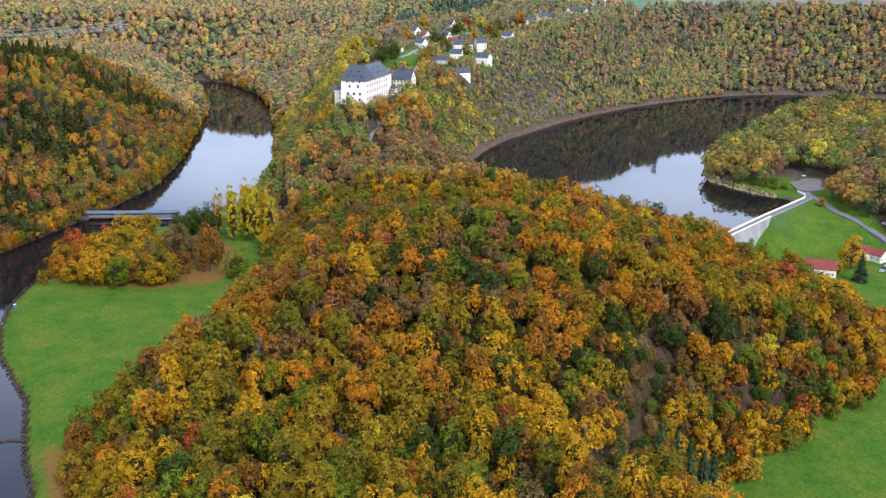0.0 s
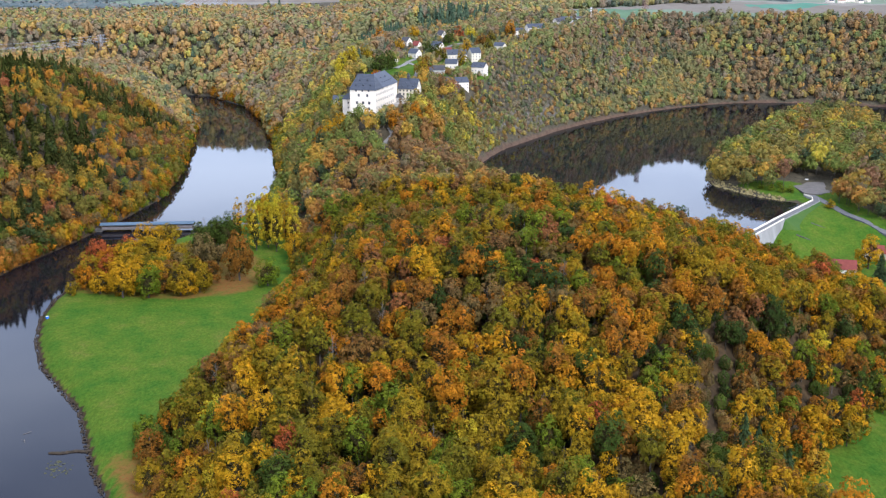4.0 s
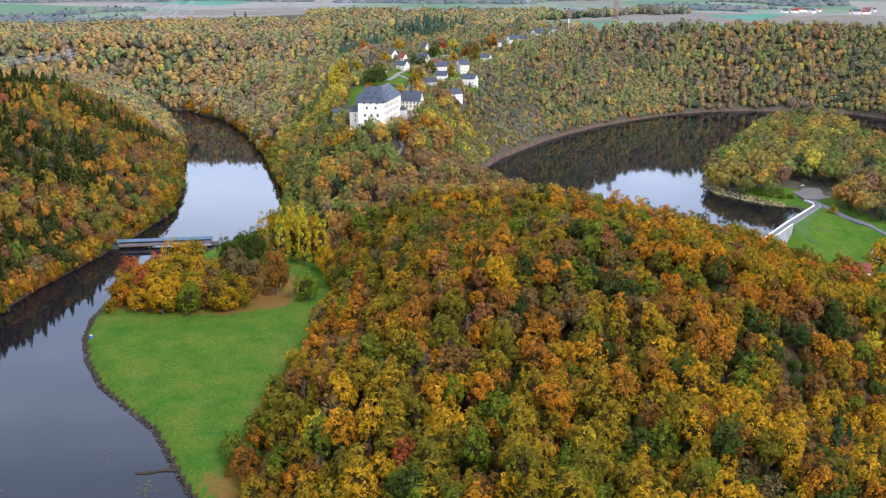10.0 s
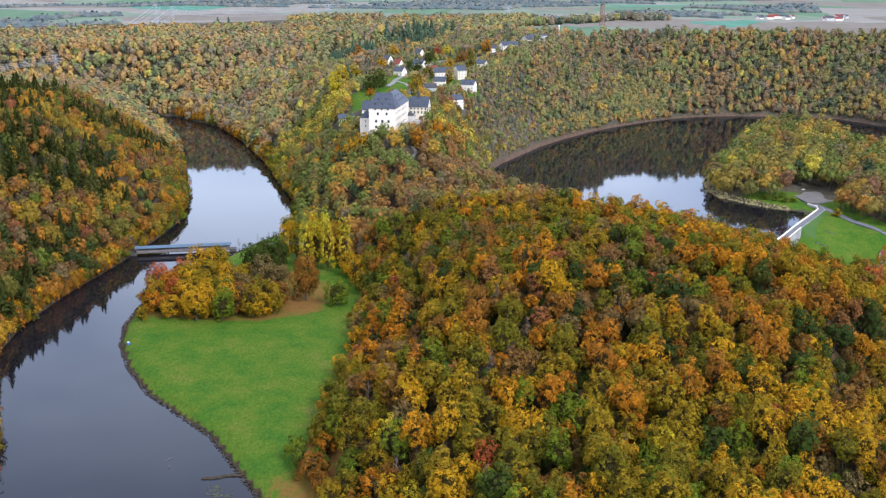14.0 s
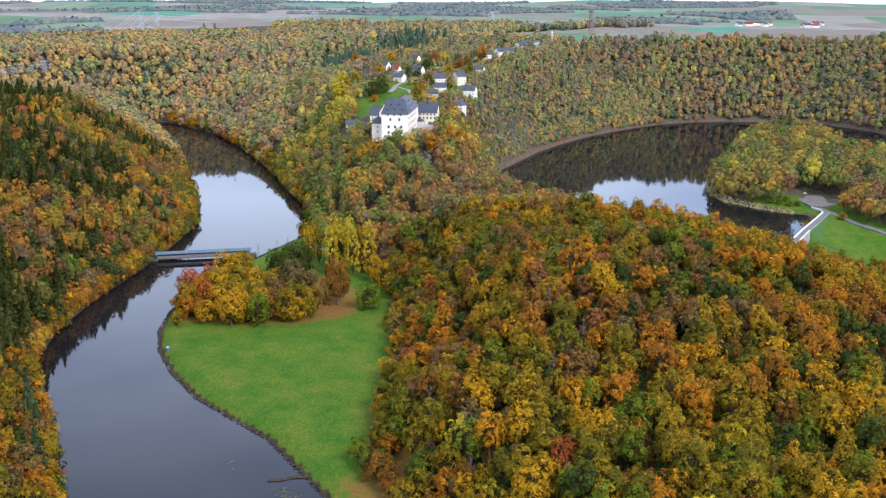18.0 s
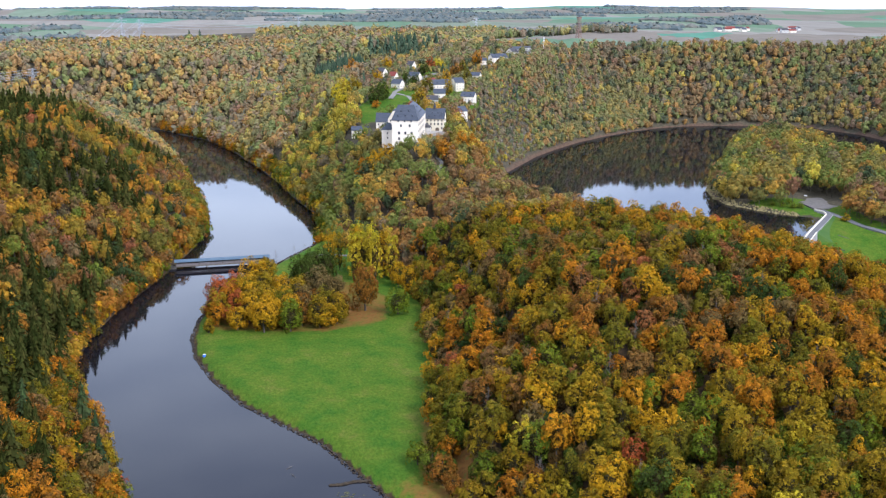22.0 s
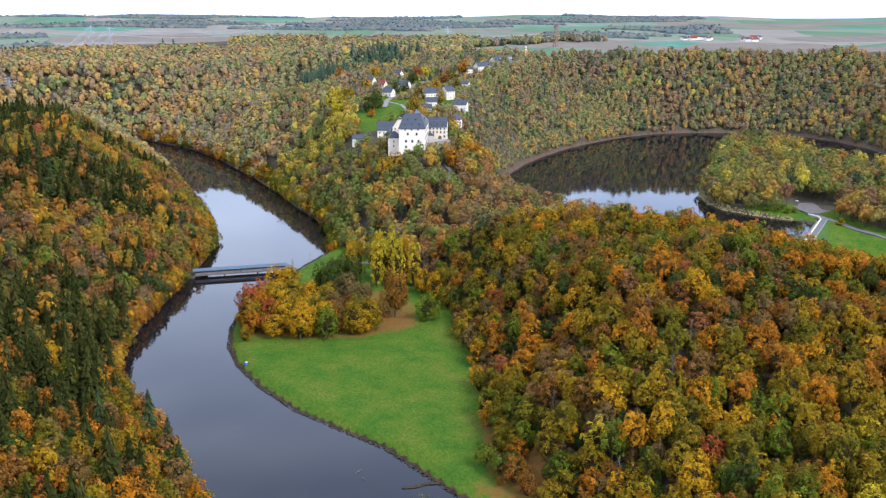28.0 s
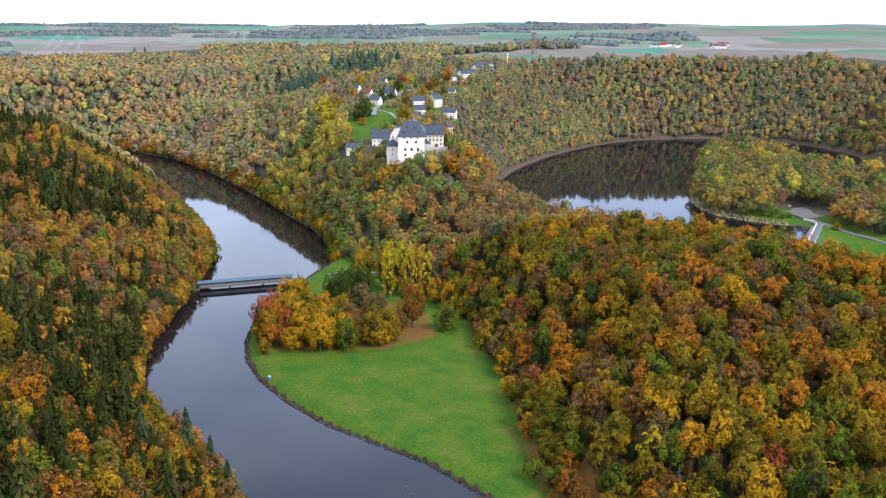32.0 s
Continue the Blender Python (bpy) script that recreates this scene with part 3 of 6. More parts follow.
l.new(c, b.inputs["Base Color"])
bp = n.new("ShaderNodeBump")
bp.inputs["Strength"].default_value, bp.inputs["Distance"].default_value = 0.5, 0.3
l.new(edge.outputs["Fac"], bp.inputs["Height"])
l.new(bp.outputs["Normal"], b.inputs["Normal"])
land = new("ground", np_mesh("ground", np.c_[PX, PY, PZ], quads, [M_GROUND], None, True, {"grass": grass, "mud": mud, "rock": rock, "field": field, "leaves": leaves, "scrub": ease(PY, 600, 760)}))
tagged(land, "hilly land with leaf litter, green meadows and distant fields", "ground", kind="structure")


# ---- water ----
def water_sheet(name, poly, grow, label):
    p = np.array(poly, float)
    nxt, prv = np.roll(p, -1, 0), np.roll(p, 1, 0)
    d = nxt - prv
    d /= np.linalg.norm(d, axis=1, keepdims=True)
    area = 0.5 * np.sum(p[:, 0] * nxt[:, 1] - nxt[:, 0] * p[:, 1])
    out = np.stack([d[:, 1], -d[:, 0]], 1) * (1 if area > 0 else -1)
    p = p + out * grow
    bm = bmesh.new()
    f = bm.faces.new([bm.verts.new((x, y, 0)) for x, y in p])
    f.normal_update()
    if f.normal.z < 0:
        f.normal_flip()
    bmesh.ops.triangulate(bm, faces=bm.faces[:])
    me = bpy.data.meshes.new(name)
    bm.to_mesh(me)
    bm.free()
    me.materials.append(M_WATER)
    return tagged(new(name, me), label, "water", kind="structure")


water_sheet("water_river", RIVER, 2.5, "dark still reservoir arm reflecting the cloudy sky")
water_sheet("water_lake", LAKE, 1.5, "dark still reservoir bend behind the dam")


# ---- foliage ----
rng = np.random.default_rng(7)


def ico(level):
    bm = bmesh.new()
    bmesh.ops.create_icosphere(bm, subdivisions=level, radius=1.0)
    v = np.array([x.co[:] for x in bm.verts])
    f = np.array([[x.index for x in fc.verts] for fc in bm.faces])
    bm.free()
    return v, f


def leafy(count, size, lobes, tall=1.2, spread=0.62, full=0.46, dark_core=True, low=1.45):
    """A crown about 2 wide, base at 0: leaf clumps on the outside of rounded boughs, gaps between them, a ball inside
    that can be coloured dark as shade.
    """
    k = np.arange(lobes) + 0.5
    up = 1 - low * k / lobes
    turn = k * 2.39996 + rng.uniform(0, 6.3)
    flat = np.sqrt(np.maximum(0, 1 - up ** 2))
    cen = np.stack([flat * np.cos(turn), flat * np.sin(turn), up], 1) + rng.normal(size=(lobes, 3)) * 0.16
    cen *= spread * rng.uniform(0.78, 1.12, (lobes, 1)) * (1, 1, tall)
    rad = rng.uniform(0.24, 0.46, lobes) * (12 / lobes) ** 0.33
    out = cen / np.linalg.norm(cen, axis=1, keepdims=True)
    pick = rng.choice(lobes, count, p=rad ** 2 / (rad ** 2).sum())
    d = rng.normal(size=(count, 3)) + 0.75 * out[pick] + (0, 0, 0.28)
    d /= np.linalg.norm(d, axis=1, keepdims=True)
    pos = cen[pick] + d * rad[pick][:, None] * rng.uniform(0.72, 1.12, (count, 1))
    nrm = d + 0.25 * out[pick] + (0, 0, 0.2) + rng.normal(size=(count, 3)) * 0.3
    nrm /= np.linalg.norm(nrm, axis=1, keepdims=True)
    u = np.cross(nrm, rng.normal(size=(count, 3)))
    u /= np.linalg.norm(u, axis=1, keepdims=True)
    w = np.cross(nrm, u)
    s = size * rng.uniform(0.6, 1.4, (count, 1))
    tri = np.stack([pos + u * s, pos - u * s * 0.5 + w * s * 0.8, pos - u * s * 0.45 - w * s * 0.75], 1).reshape(-1, 3)
    cv, cf = ico(2 if count > 300 else 1)
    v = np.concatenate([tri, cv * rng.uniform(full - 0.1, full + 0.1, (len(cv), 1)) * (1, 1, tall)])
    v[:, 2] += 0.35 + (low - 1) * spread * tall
    # wood marks the vertices of the ball that is coloured dark for shade
    wood = np.arange(len(v)) >= (count * 3 if dark_core else len(v))
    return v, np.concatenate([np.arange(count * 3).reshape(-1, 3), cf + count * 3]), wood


def conifer(tiers, fins, droop=0.25, jag=0.25):
    """A spruce about 2 wide and 5 high: tiers of drooping boughs round a stem."""
    vs, fs, k = [], [], 0
    for t in range(tiers):
        q = t / tiers
        z, r = 0.3 + 4.6 * q, 1.0 * (1 - q) ** 0.7 + 0.04
        turn = rng.uniform(0, 6.3)
        for j in range(fins):
            a = turn + 2 * math.pi * j / fins + rng.uniform(-0.2, 0.2)
            h = 2 * math.pi / fins * rng.uniform(0.3, 0.55)
            rr = r * rng.uniform(1 - jag, 1 + jag * 0.5)
            zt = z + 4.6 / tiers * rng.uniform(1.0, 1.9)
            zl = z - droop * rr * rng.uniform(0.3, 1.5)
            vs += [(0, 0, zt), (rr * math.cos(a - h), rr * math.sin(a - h), zl), (rr * math.cos(a + h), rr * math.sin(a + h), zl + rng.uniform(-0.12, 0.12))]
            fs.append((k, k + 1, k + 2))
            k += 3
    return np.array(vs), np.array(fs), np.zeros(len(vs), bool)


def stem(h, r):
    v = np.array([[r * math.cos(a), r * math.sin(a), 0] for a in (0, 2.1, 4.2)] + [[r * 0.5 * math.cos(a), r * 0.5 * math.sin(a), h] for a in (0, 2.1, 4.2)])
    return v, np.array([(0, 1, 4), (0, 4, 3), (1, 2, 5), (1, 5, 4), (2, 0, 3), (2, 3, 5)]), np.zeros(6, bool)


SHAPES = ((1.15, 0.62), (1.45, 0.56), (1.3, 0.64), (1.0, 0.66), (1.6, 0.54), (1.25, 0.62), (1.4, 0.62))
NEAR = [leafy(440, 0.145, 14 + 2 * i, g_t, g_s, 0.44) for i, (g_t, g_s) in enumerate(SHAPES)]
HALF = [leafy(180, 0.200, 11 + i, g_t, g_s, 0.52, False) for i, (g_t, g_s) in enumerate(SHAPES)]
MID = [leafy(110, 0.205, 11, g_t, g_s, 0.58, False) for g_t, g_s in SHAPES]
FAR = [leafy(52, 0.29, 9, g_t, g_s, 0.60, False) for g_t, g_s in SHAPES]
LAST = [leafy(32, 0.36, 8, g_t, g_s, 0.64, False) for g_t, g_s in SHAPES]
TINY = [leafy(6, 0.25, 5, 1.0, 0.6, 0.95, False) for _ in range(4)]
CON_NEAR = [conifer(20, 12, 0.4, 0.5) for _ in range(4)]
CON_FAR = [conifer(9, 8, 0.3, 0.4) for _ in range(4)]


def scatter(templates, x, y, z, rad, high, tone, seed=0):
    """Many trees as one pair of arrays. high: crown stretch."""
    g = np.random.default_rng(seed)
    which = g.integers(0, len(templates), len(x))
    vs, fs, ts, base = [], [], [], 0
    for i, (tv, tf, wood) in enumerate(templates):
        s = np.nonzero(which == i)[0]
        if not len(s):
            continue
        a = g.uniform(0, 6.283, len(s))
        ca, sa = np.cos(a)[:, None], np.sin(a)[:, None]
        X = (tv[None, :, 0] * ca - tv[None, :, 1] * sa) * rad[s][:, None] + x[s][:, None]
        Y = (tv[None, :, 0] * sa + tv[None, :, 1] * ca) * rad[s][:, None] + y[s][:, None]
        Z = tv[None, :, 2] * (rad[s] * high[s])[:, None] + z[s][:, None]
        vs.append(np.stack([X, Y, Z], -1).reshape(-1, 3))
        fs.append((tf[None] + (np.arange(len(s)) * len(tv))[:, None, None]).reshape(-1, 3) + base)
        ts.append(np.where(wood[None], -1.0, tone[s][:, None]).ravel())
        base += len(s) * len(tv)
    return np.concatenate(vs), np.concatenate(fs), np.concatenate(ts)


def clear_of(px, py, line, gap):
    return edge_dist(px, py, line, False) > gap


def forest_points(x0, x1, y0, y1, step, seed):
    g = np.random.default_rng(seed)
    X, Y = np.meshgrid(np.arange(x0, x1, step), np.arange(y0, y1, step))
    px = (X + (np.arange(X.shape[0]) % 2)[:, None] * step / 2 + g.uniform(-0.46, 0.46, X.shape) * step).ravel()
    py = (Y + g.uniform(-0.46, 0.46, Y.shape) * step).ravel()
    pz = ground(px, py)
    ok = (signed(px, py, RIVER) > 0.5) & (signed(px, py, LAKE) > np.where(py < 760, 9, 5))
    ok &= ((signed(px, py, FLOOR_L) > -3.5) | (py > 712)) & (signed(px, py, DOWN) > -5)
    ok &= ~inside(px, py, LAWN) & (plateau(px, py, pz) < 0.5)
    emb = (px > 172) & (px < 268 + 0.25 * np.maximum(640 - py, 0)) & (py > 560) & (py < 712) & (signed(px, py, DOWN) < 75)
    ok &= ~emb & (np.hypot(px - 208, py - 540) > 32) & (np.hypot(px - 184, py - 566) > 24)
    for line, gap in ((GULLY, 6.0), (ROAD_VILLAGE, 5), (LANE, 4), (CASTLE_PATH, 3.2), (DAM_ROAD, 6.0)):
        ok &= clear_of(px, py, line, gap)
    for hx, hy, w, d, *_ in HOUSES + DAM_HOUSES:
        ok &= np.hypot(px - hx, py - hy) > 0.5 * max(w, d) + 3
        ok &= ~((np.abs(px - hx + 0.12 * (hy - py)) < 0.55 * w) & (py < hy) & (py > hy - 28))
    cx, cy = px - CASTLE[0], py - CASTLE[1]
    u, v = cx * math.cos(PHI) + cy * math.sin(PHI), -cx * math.sin(PHI) + cy * math.cos(PHI)
    ok &= ~((u > -20) & (u < 13) & (v > -4) & (v < 62)) & ~((u > 9) & (u < 31) & (v > -10) & (v < 76)) & ~((u > -40) & (u < -6) & (v > 50) & (v < 104)) & ~((u > -14) & (u < 16) & (v > -22) & (v < 0))
    ok &= np.hypot((px + 60) / 0.6, py - 1266) > 54
    ok &= ~((np.abs(px + 84) < 16) & (np.abs(py - 846) < 18))
    ok &= ~((px > 236) & (px < 266) & (py > 664) & (py < 730))
    ok &= ~((px > 246) & (px < 289) & (py > 706) & (py < 763)) & (np.hypot(px - 336, py - 930) > 22)
    return px[ok], py[ok], pz[ok], g


def tones(px, py, g):
    """Autumn tone of each tree: by stand, and by chance."""
    # stops of the ramp: dark green, green, olive, gold-olive, golden, orange, brown-orange, grey-brown, red, bright yellow
    w = np.ones((len(px), 10)) * np.array([0.10, 0.13, 0.28, 0.24, 0.12, 0.11, 0.10, 0.07, 0.002, 0.006])
    hill = (1 - ease(py, 560, 620)) * ease(px, -150, -120)
    w += (hill * ease(px + 0.25 * (380 - py), 30, 95))[:, None] * np.array([0.03, 0.03, 0.12, 0.16, 0.32, 0.42, 0.18, 0.0, 0.04, 0.01])
    w += (hill * (1 - ease(py, 290, 350)))[:, None] * np.array([0.0, 0.08, 0.10, 0.25, 0.34, 0.12, 0.03, 0.0, 0.02, 0.03])
    w += (hill * (1 - ease(px, -30, 70)) * ease(py, 270, 370))[:, None] * np.array([0.10, 0.08, 0.40, 0.22, 0.02, 0.14, 0.50, 0.36, 0.0, 0.0])
    spur = ease(py, 670, 760) * (1 - ease(py, 950, 1100)) * ease(px, -180, -120) * (1 - ease(px, 60, 120))
    w *= (1 - 0.65 * spur)[:, None]
    w += spur[:, None] * np.array([0.03, 0.52, 0.30, 0.34, 0.12, 0.05, 0.03, 0.04, 0, 0.16])
    flank = spur * (1 - ease(px, -95, -55))
    w += flank[:, None] * np.array([0.10, 1.3, 0.6, 0.5, 0.05, 0.0, 0.0, 0.08, 0.0, 0.45])
    foot = ease(px, -80, -50) * (1 - ease(px, 60, 90)) * ease(py, 575, 600) * (1 - ease(py, 680, 720))
    w += foot[:, None] * np.array([0.04, 0.02, 0.15, 0.10, 0.05, 0.20, 0.80, 0.30, 0.0, 0.0])
    west = ease(-px, 205, 240) * (1 - ease(py, 950, 1050))
    w *= (1 - 0.6 * west)[:, None]
    w += west[:, None] * np.array([0.10, 0.06, 0.16, 0.16, 0.14, 0.30, 0.36, 0.14, 0.008, 0.0])
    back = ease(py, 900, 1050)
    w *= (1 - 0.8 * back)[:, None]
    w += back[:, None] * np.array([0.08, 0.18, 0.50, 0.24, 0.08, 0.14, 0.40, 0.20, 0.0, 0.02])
    brown = ease(-px, 90, 150) * ease(py, 940, 1020)
    w += brown[:, None] * np.array([0.0, 0.02, 0.10, 0.10, 0.12, 0.50, 0.60, 0.25, 0.0, 0.0])
    gold = ease(-px, 60, 80) * (1 - ease(-px, 170, 200)) * ease(py, 820, 860) * (1 - ease(py, 1100, 1180))
    w += gold[:, None] * np.array([0.0, 0.9, 0.3, 1.0, 0.4, 0.1, 0.0, 0.0, 0.0, 0.8])
    rock_side = ease(px, 0, 30) * (1 - ease(px, 130, 190)) * ease(py, 820, 880) * (1 - ease(py, 1020, 1120))
    w += rock_side[:, None] * np.array([0.12, 0.8, 1.0, 0.6, 0.08, 0.05, 0.2, 0.35, 0.0, 0.08])
    # more dark tones on the east slope: its weaker light put into tree colour
    rim = ease(px, 60, 110) * ease(py, 1060, 1140)
    w += rim[:, None] * np.array([0.45, 0.25, 0.85, 0.14, 0.05, 0.16, 0.60, 0.22, 0.004, 0.02])
    isl = ease(px, 190, 230) * ease(py, 700, 760) * (1 - ease(py, 1080, 1120))
    w *= (1 - 0.75 * isl)[:, None]
    w += isl[:, None] * np.array([0.03, 0.55, 0.5, 0.35, 0.04, 0.03, 0.06, 0.08, 0, 0.12])
    stand = np.stack([wavy(px, py, 45 + 6 * k, k * 1.7) for k in range(10)], 1)
    w *= np.exp((0.9 + 0.3 * hill + 0.4 * ease(py, 600, 900) + 0.8 * back)[:, None] * stand)
    c = np.cumsum(w / w.sum(1, keepdims=True), 1)
    k = (g.uniform(size=(len(px), 1)) > c).sum(1).clip(0, 9)
    at = np.array([s[0] for s in AUTUMN])[k]
    return (at + g.normal(size=len(px)) * 0.025).clip(0, 1)


def spruce_share(px, py, g):
    p = 0.001 + 0.002 * ease(py, 600, 700) * (px < 180) + 0.58 * ease(-px, 225, 275) * (1 - ease(py, 900, 1000)) * ease(wavy(px, py, 60, 4), -0.5, 0.5)
    p = np.maximum(p, 0.45 * (px < -205) * ease(py, 380, 430) * (1 - ease(py, 610, 650)) * ease(signed(px, py, RIVER), 4, 9) * (1 - ease(signed(px, py, RIVER), 24, 34)))
    p = np.maximum(p, 0.66 * ease(-px, 250, 268) * (1 - ease(-px, 318, 345)) * ease(py, 285, 310) * (1 - ease(py, 450, 520)) * ease(wavy(px, py, 38, 1), -0.9, 0.0))
    p = np.maximum(p, 0.8 * (np.hypot((px - 30) / 1.5, py - 1345) < 32))
    p = np.maximum(p, 0.85 * (np.hypot((px + 410) / 1.5, py - 900) < 60))
    p = np.maximum(p, 0.025 * ((px > -20) & (px < 130) & (py > 1080) & (py < 1300)))
    return g.uniform(size=px.shape) < p


forests = [
    ("forest_foreground_hill", (-135, 235, 215, 585), 7.3, NEAR, CON_NEAR, (3.5, 6.4), "dense autumn beech and oak wood on the near hill"),
    ("forest_castle_spur", (-150, 130, 585, 960), 6.8, HALF, CON_FAR, (3.4, 6.0), "yellow-green wood on the castle spur"),
    ("forest_west_slope", (-400, -205, 215, 440), 6.9, NEAR, CON_NEAR, (3.0, 5.6), "orange beech and dark spruce on the west slope"),
    ("forest_west_slope_middle", (-430, -205, 440, 700), 7.0, HALF, CON_NEAR, (3.2, 5.7), "orange beech and dark spruce above the river"),
    ("forest_west_slope_far", (-560, -205, 700, 1000), 7.4, MID, CON_FAR, (3.2, 5.4), "mixed autumn wood above the river bend"),
    ("forest_back_valley", (-700, -140, 1000, 1300), 8.2, FAR, CON_FAR, (4.2, 6.4), "brown and olive wood on the far valley sides"),
    ("forest_back_valley_rim", (-700, -140, 1300, 1800), 9.0, LAST, CON_FAR, (4.8, 7.0), "grey-brown wood up to the plateau's rim"),
    ("forest_village_ridge", (-140, 300, 960, 1330), 6.8, FAR, CON_FAR, (3.2, 5.4), "autumn trees round the village and on the cliff"),
    ("forest_village_back", (-140, 300, 1330, 1950), 9.2, LAST, CON_FAR, (4.8, 7.0), "autumn wood behind the village"),
    ("forest_lake_far_shore", (300, 690, 1120, 1440), 7.0, FAR, CON_FAR, (3.6, 6.0), "mottled autumn wood on the steep far shore"),
    ("forest_peninsula", (190, 470, 690, 1120), 9.4, HALF, CON_FAR, (5.4, 8.4), "yellow-green willows and maples on the low peninsula"),
    ("forest_east_bank", (470, 640, 690, 1120), 9.0, LAST, CON_FAR, (4.2, 6.0), "autumn wood on the east bank"),
    ("forest_cliff", (15, 330, 820, 1260), 4.7, LAST, CON_FAR, (2.4, 4.4), "scrubby trees clinging to the rocky cliff"),
    ("forest_dam_side", (235, 470, 470, 690), 8.0, HALF, CON_FAR, (4.2, 6.6), "autumn trees beside the dam road"),
]
SINGLE = []
for name, (x0, x1, y0, y1), step, deciduous, needle, (ra, rb), label in forests:
    seed = sum(map(ord, name))
    px, py, pz, g = forest_points(x0, x1, y0, y1, step, seed)
    if name == "forest_cliff":
        keep = signed(px, py, LAKE) < 80
        px, py, pz = px[keep], py[keep], pz[keep]
    elif name in ("forest_foreground_hill", "forest_castle_spur"):
        keep = g.uniform(size=px.shape) < 0.96
        px, py, pz = px[keep], py[keep], pz[keep]
    rad = g.uniform(ra, rb, len(px))
    con = spruce_share(px, py, g)
    tone = tones(px, py, g)
    high = g.uniform(0.95, 1.25, len(px))
    lift = rad * g.uniform(0.5, 1.35, len(px)) * (1 - 0.5 * ease(py, 820, 960))
    brink = np.minimum(np.minimum(signed(px, py, RIVER), np.abs(signed(px, py, FLOOR_L))), np.minimum(np.abs(signed(px, py, DOWN)), signed(px, py, LAKE)))
    rim_low = np.where((px < -205) & (py < 720), 0.8, 0.12)
    lift *= rim_low + (1 - rim_low) * ease(brink, 5, 16)
    small = 1 - 0.40 * (((px - 30) / 100) ** 2 + ((py - 1040) / 130) ** 2 < 1)
    rad, lift = rad * small, lift * small
    if name == "forest_foreground_hill":
        order = np.argsort(py + 0.25 * np.abs(px + 40))
        order = order[~con[order]][:290]
        SINGLE = [(px[i], py[i], pz[i], rad[i], high[i], lift[i], tone[i]) for i in order]
        keep = np.ones(len(px), bool)
        keep[order] = False
        px, py, pz, rad, con, tone, high, lift = (v[keep] for v in (px, py, pz, rad, con, tone, high, lift))
    d = ~con
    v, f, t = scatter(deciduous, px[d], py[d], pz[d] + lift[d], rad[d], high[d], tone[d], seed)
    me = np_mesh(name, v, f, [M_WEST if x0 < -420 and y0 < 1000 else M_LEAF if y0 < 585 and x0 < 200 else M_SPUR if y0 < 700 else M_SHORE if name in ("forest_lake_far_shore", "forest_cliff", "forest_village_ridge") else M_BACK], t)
    wood = tagged(new(name, me), label, "forest", kind="stuff")
    if y0 < 900:
        v, f, t = scatter([stem(1.0, 0.045)], px, py, pz - 0.8, rad * 0 + 6.0, (lift + rad * 1.6) / 6.0, tone, seed)
        part("trunks", np_mesh("trunks", v, f, [M_BARK]), wood)
    if con.sum() > 3:
        v, f, t = scatter(needle, px[con], py[con], pz[con], rad[con] * (0.82 if y0 < 600 else 1.0), g.uniform(0.85, 1.2, con.sum()) * (1.0 if y0 < 600 else 0.72), g.uniform(size=con.sum()), seed)
        # spruces further off take the paler needles, haze put into their colour
        part("spruces", np_mesh("spruces", v, f, [M_NEEDLE if y0 < 960 else M_PLANT], t), wood, "dark green spruces among the broadleaved trees")


# understorey that closes the canopy between the tall crowns
g = np.random.default_rng(71)
parts_x, parts_y = [], []
for x0, x1, y0, y1 in ((-125, 215, 222, 575), (-360, -212, 225, 620)):
    X, Y = np.meshgrid(np.arange(x0, x1, 6.0), np.arange(y0, y1, 6.0))
    parts_x.append((X + g.uniform(-2.4, 2.4, X.shape)).ravel())
    parts_y.append((Y + g.uniform(-2.4, 2.4, X.shape)).ravel())
ux, uy = np.concatenate(parts_x), np.concatenate(parts_y)
ok = (signed(ux, uy, FLOOR_L) > 2) & (signed(ux, uy, DOWN) > 2) & (signed(ux, uy, LAKE) > 8) & (signed(ux, uy, RIVER) > 3)
ux, uy = ux[ok], uy[ok]
rad = g.uniform(2.0, 3.4, len(ux))
# dark tones only, so the shade below the crowns is in the colour
v, f, t = scatter(TINY, ux, uy, ground(ux, uy) + g.uniform(0.1, 1.6, len(ux)), rad, np.full(len(ux), 1.35), g.choice([0.0, 0.02, 0.78, 0.03, 0.82, 0.80], len(ux)), 72)
tagged(new("undergrowth", np_mesh("undergrowth", v, f, [M_LEAF], t)), "olive and brown understorey between the trunks", "shrubs", kind="stuff")

# low scrub that hangs over the water's edge
g = np.random.default_rng(77)
sx, sy = [], []
for shore, lo, hi in ((RIVER_WEST, 0, len(RIVER_WEST) - 1), (RIVER_EAST, 16, 24)):
    for (xa, ya), (xb, yb) in zip(shore[lo:hi], shore[lo + 1:hi + 1]):
        k = max(1, int(math.hypot(xb - xa, yb - ya) / 1.4))
        q = g.uniform(size=k)
        ln = math.hypot(xb - xa, yb - ya)
        o = g.uniform(0.0, 8.0, k)
        sx.append(xa + (xb - xa) * q + (yb - ya) / ln * o)
        sy.append(ya + (yb - ya) * q - (xb - xa) / ln * o)
sx, sy = np.concatenate(sx), np.concatenate(sy)
ok = np.minimum(np.abs(signed(sx, sy, RIVER)), np.abs(signed(sx, sy, LAKE))) < 10
ok &= (np.hypot(sx + 228, sy - 638) > 5) & (np.hypot(sx + 170, sy - 640) > 7)
sx, sy = sx[ok], sy[ok]
rad = g.uniform(2.2, 5.0, len(sx))
v, f, t = scatter(FAR, sx, sy, np.maximum(ground(sx, sy), 0) + 0.1, rad, np.full(len(sx), 1.1), tones(sx, sy, g), 78)
tagged(new("bank_scrub", np_mesh("bank_scrub", v, f, [M_LEAF], t)), "low autumn scrub overhanging the waterline", "shrubs", kind="stuff")


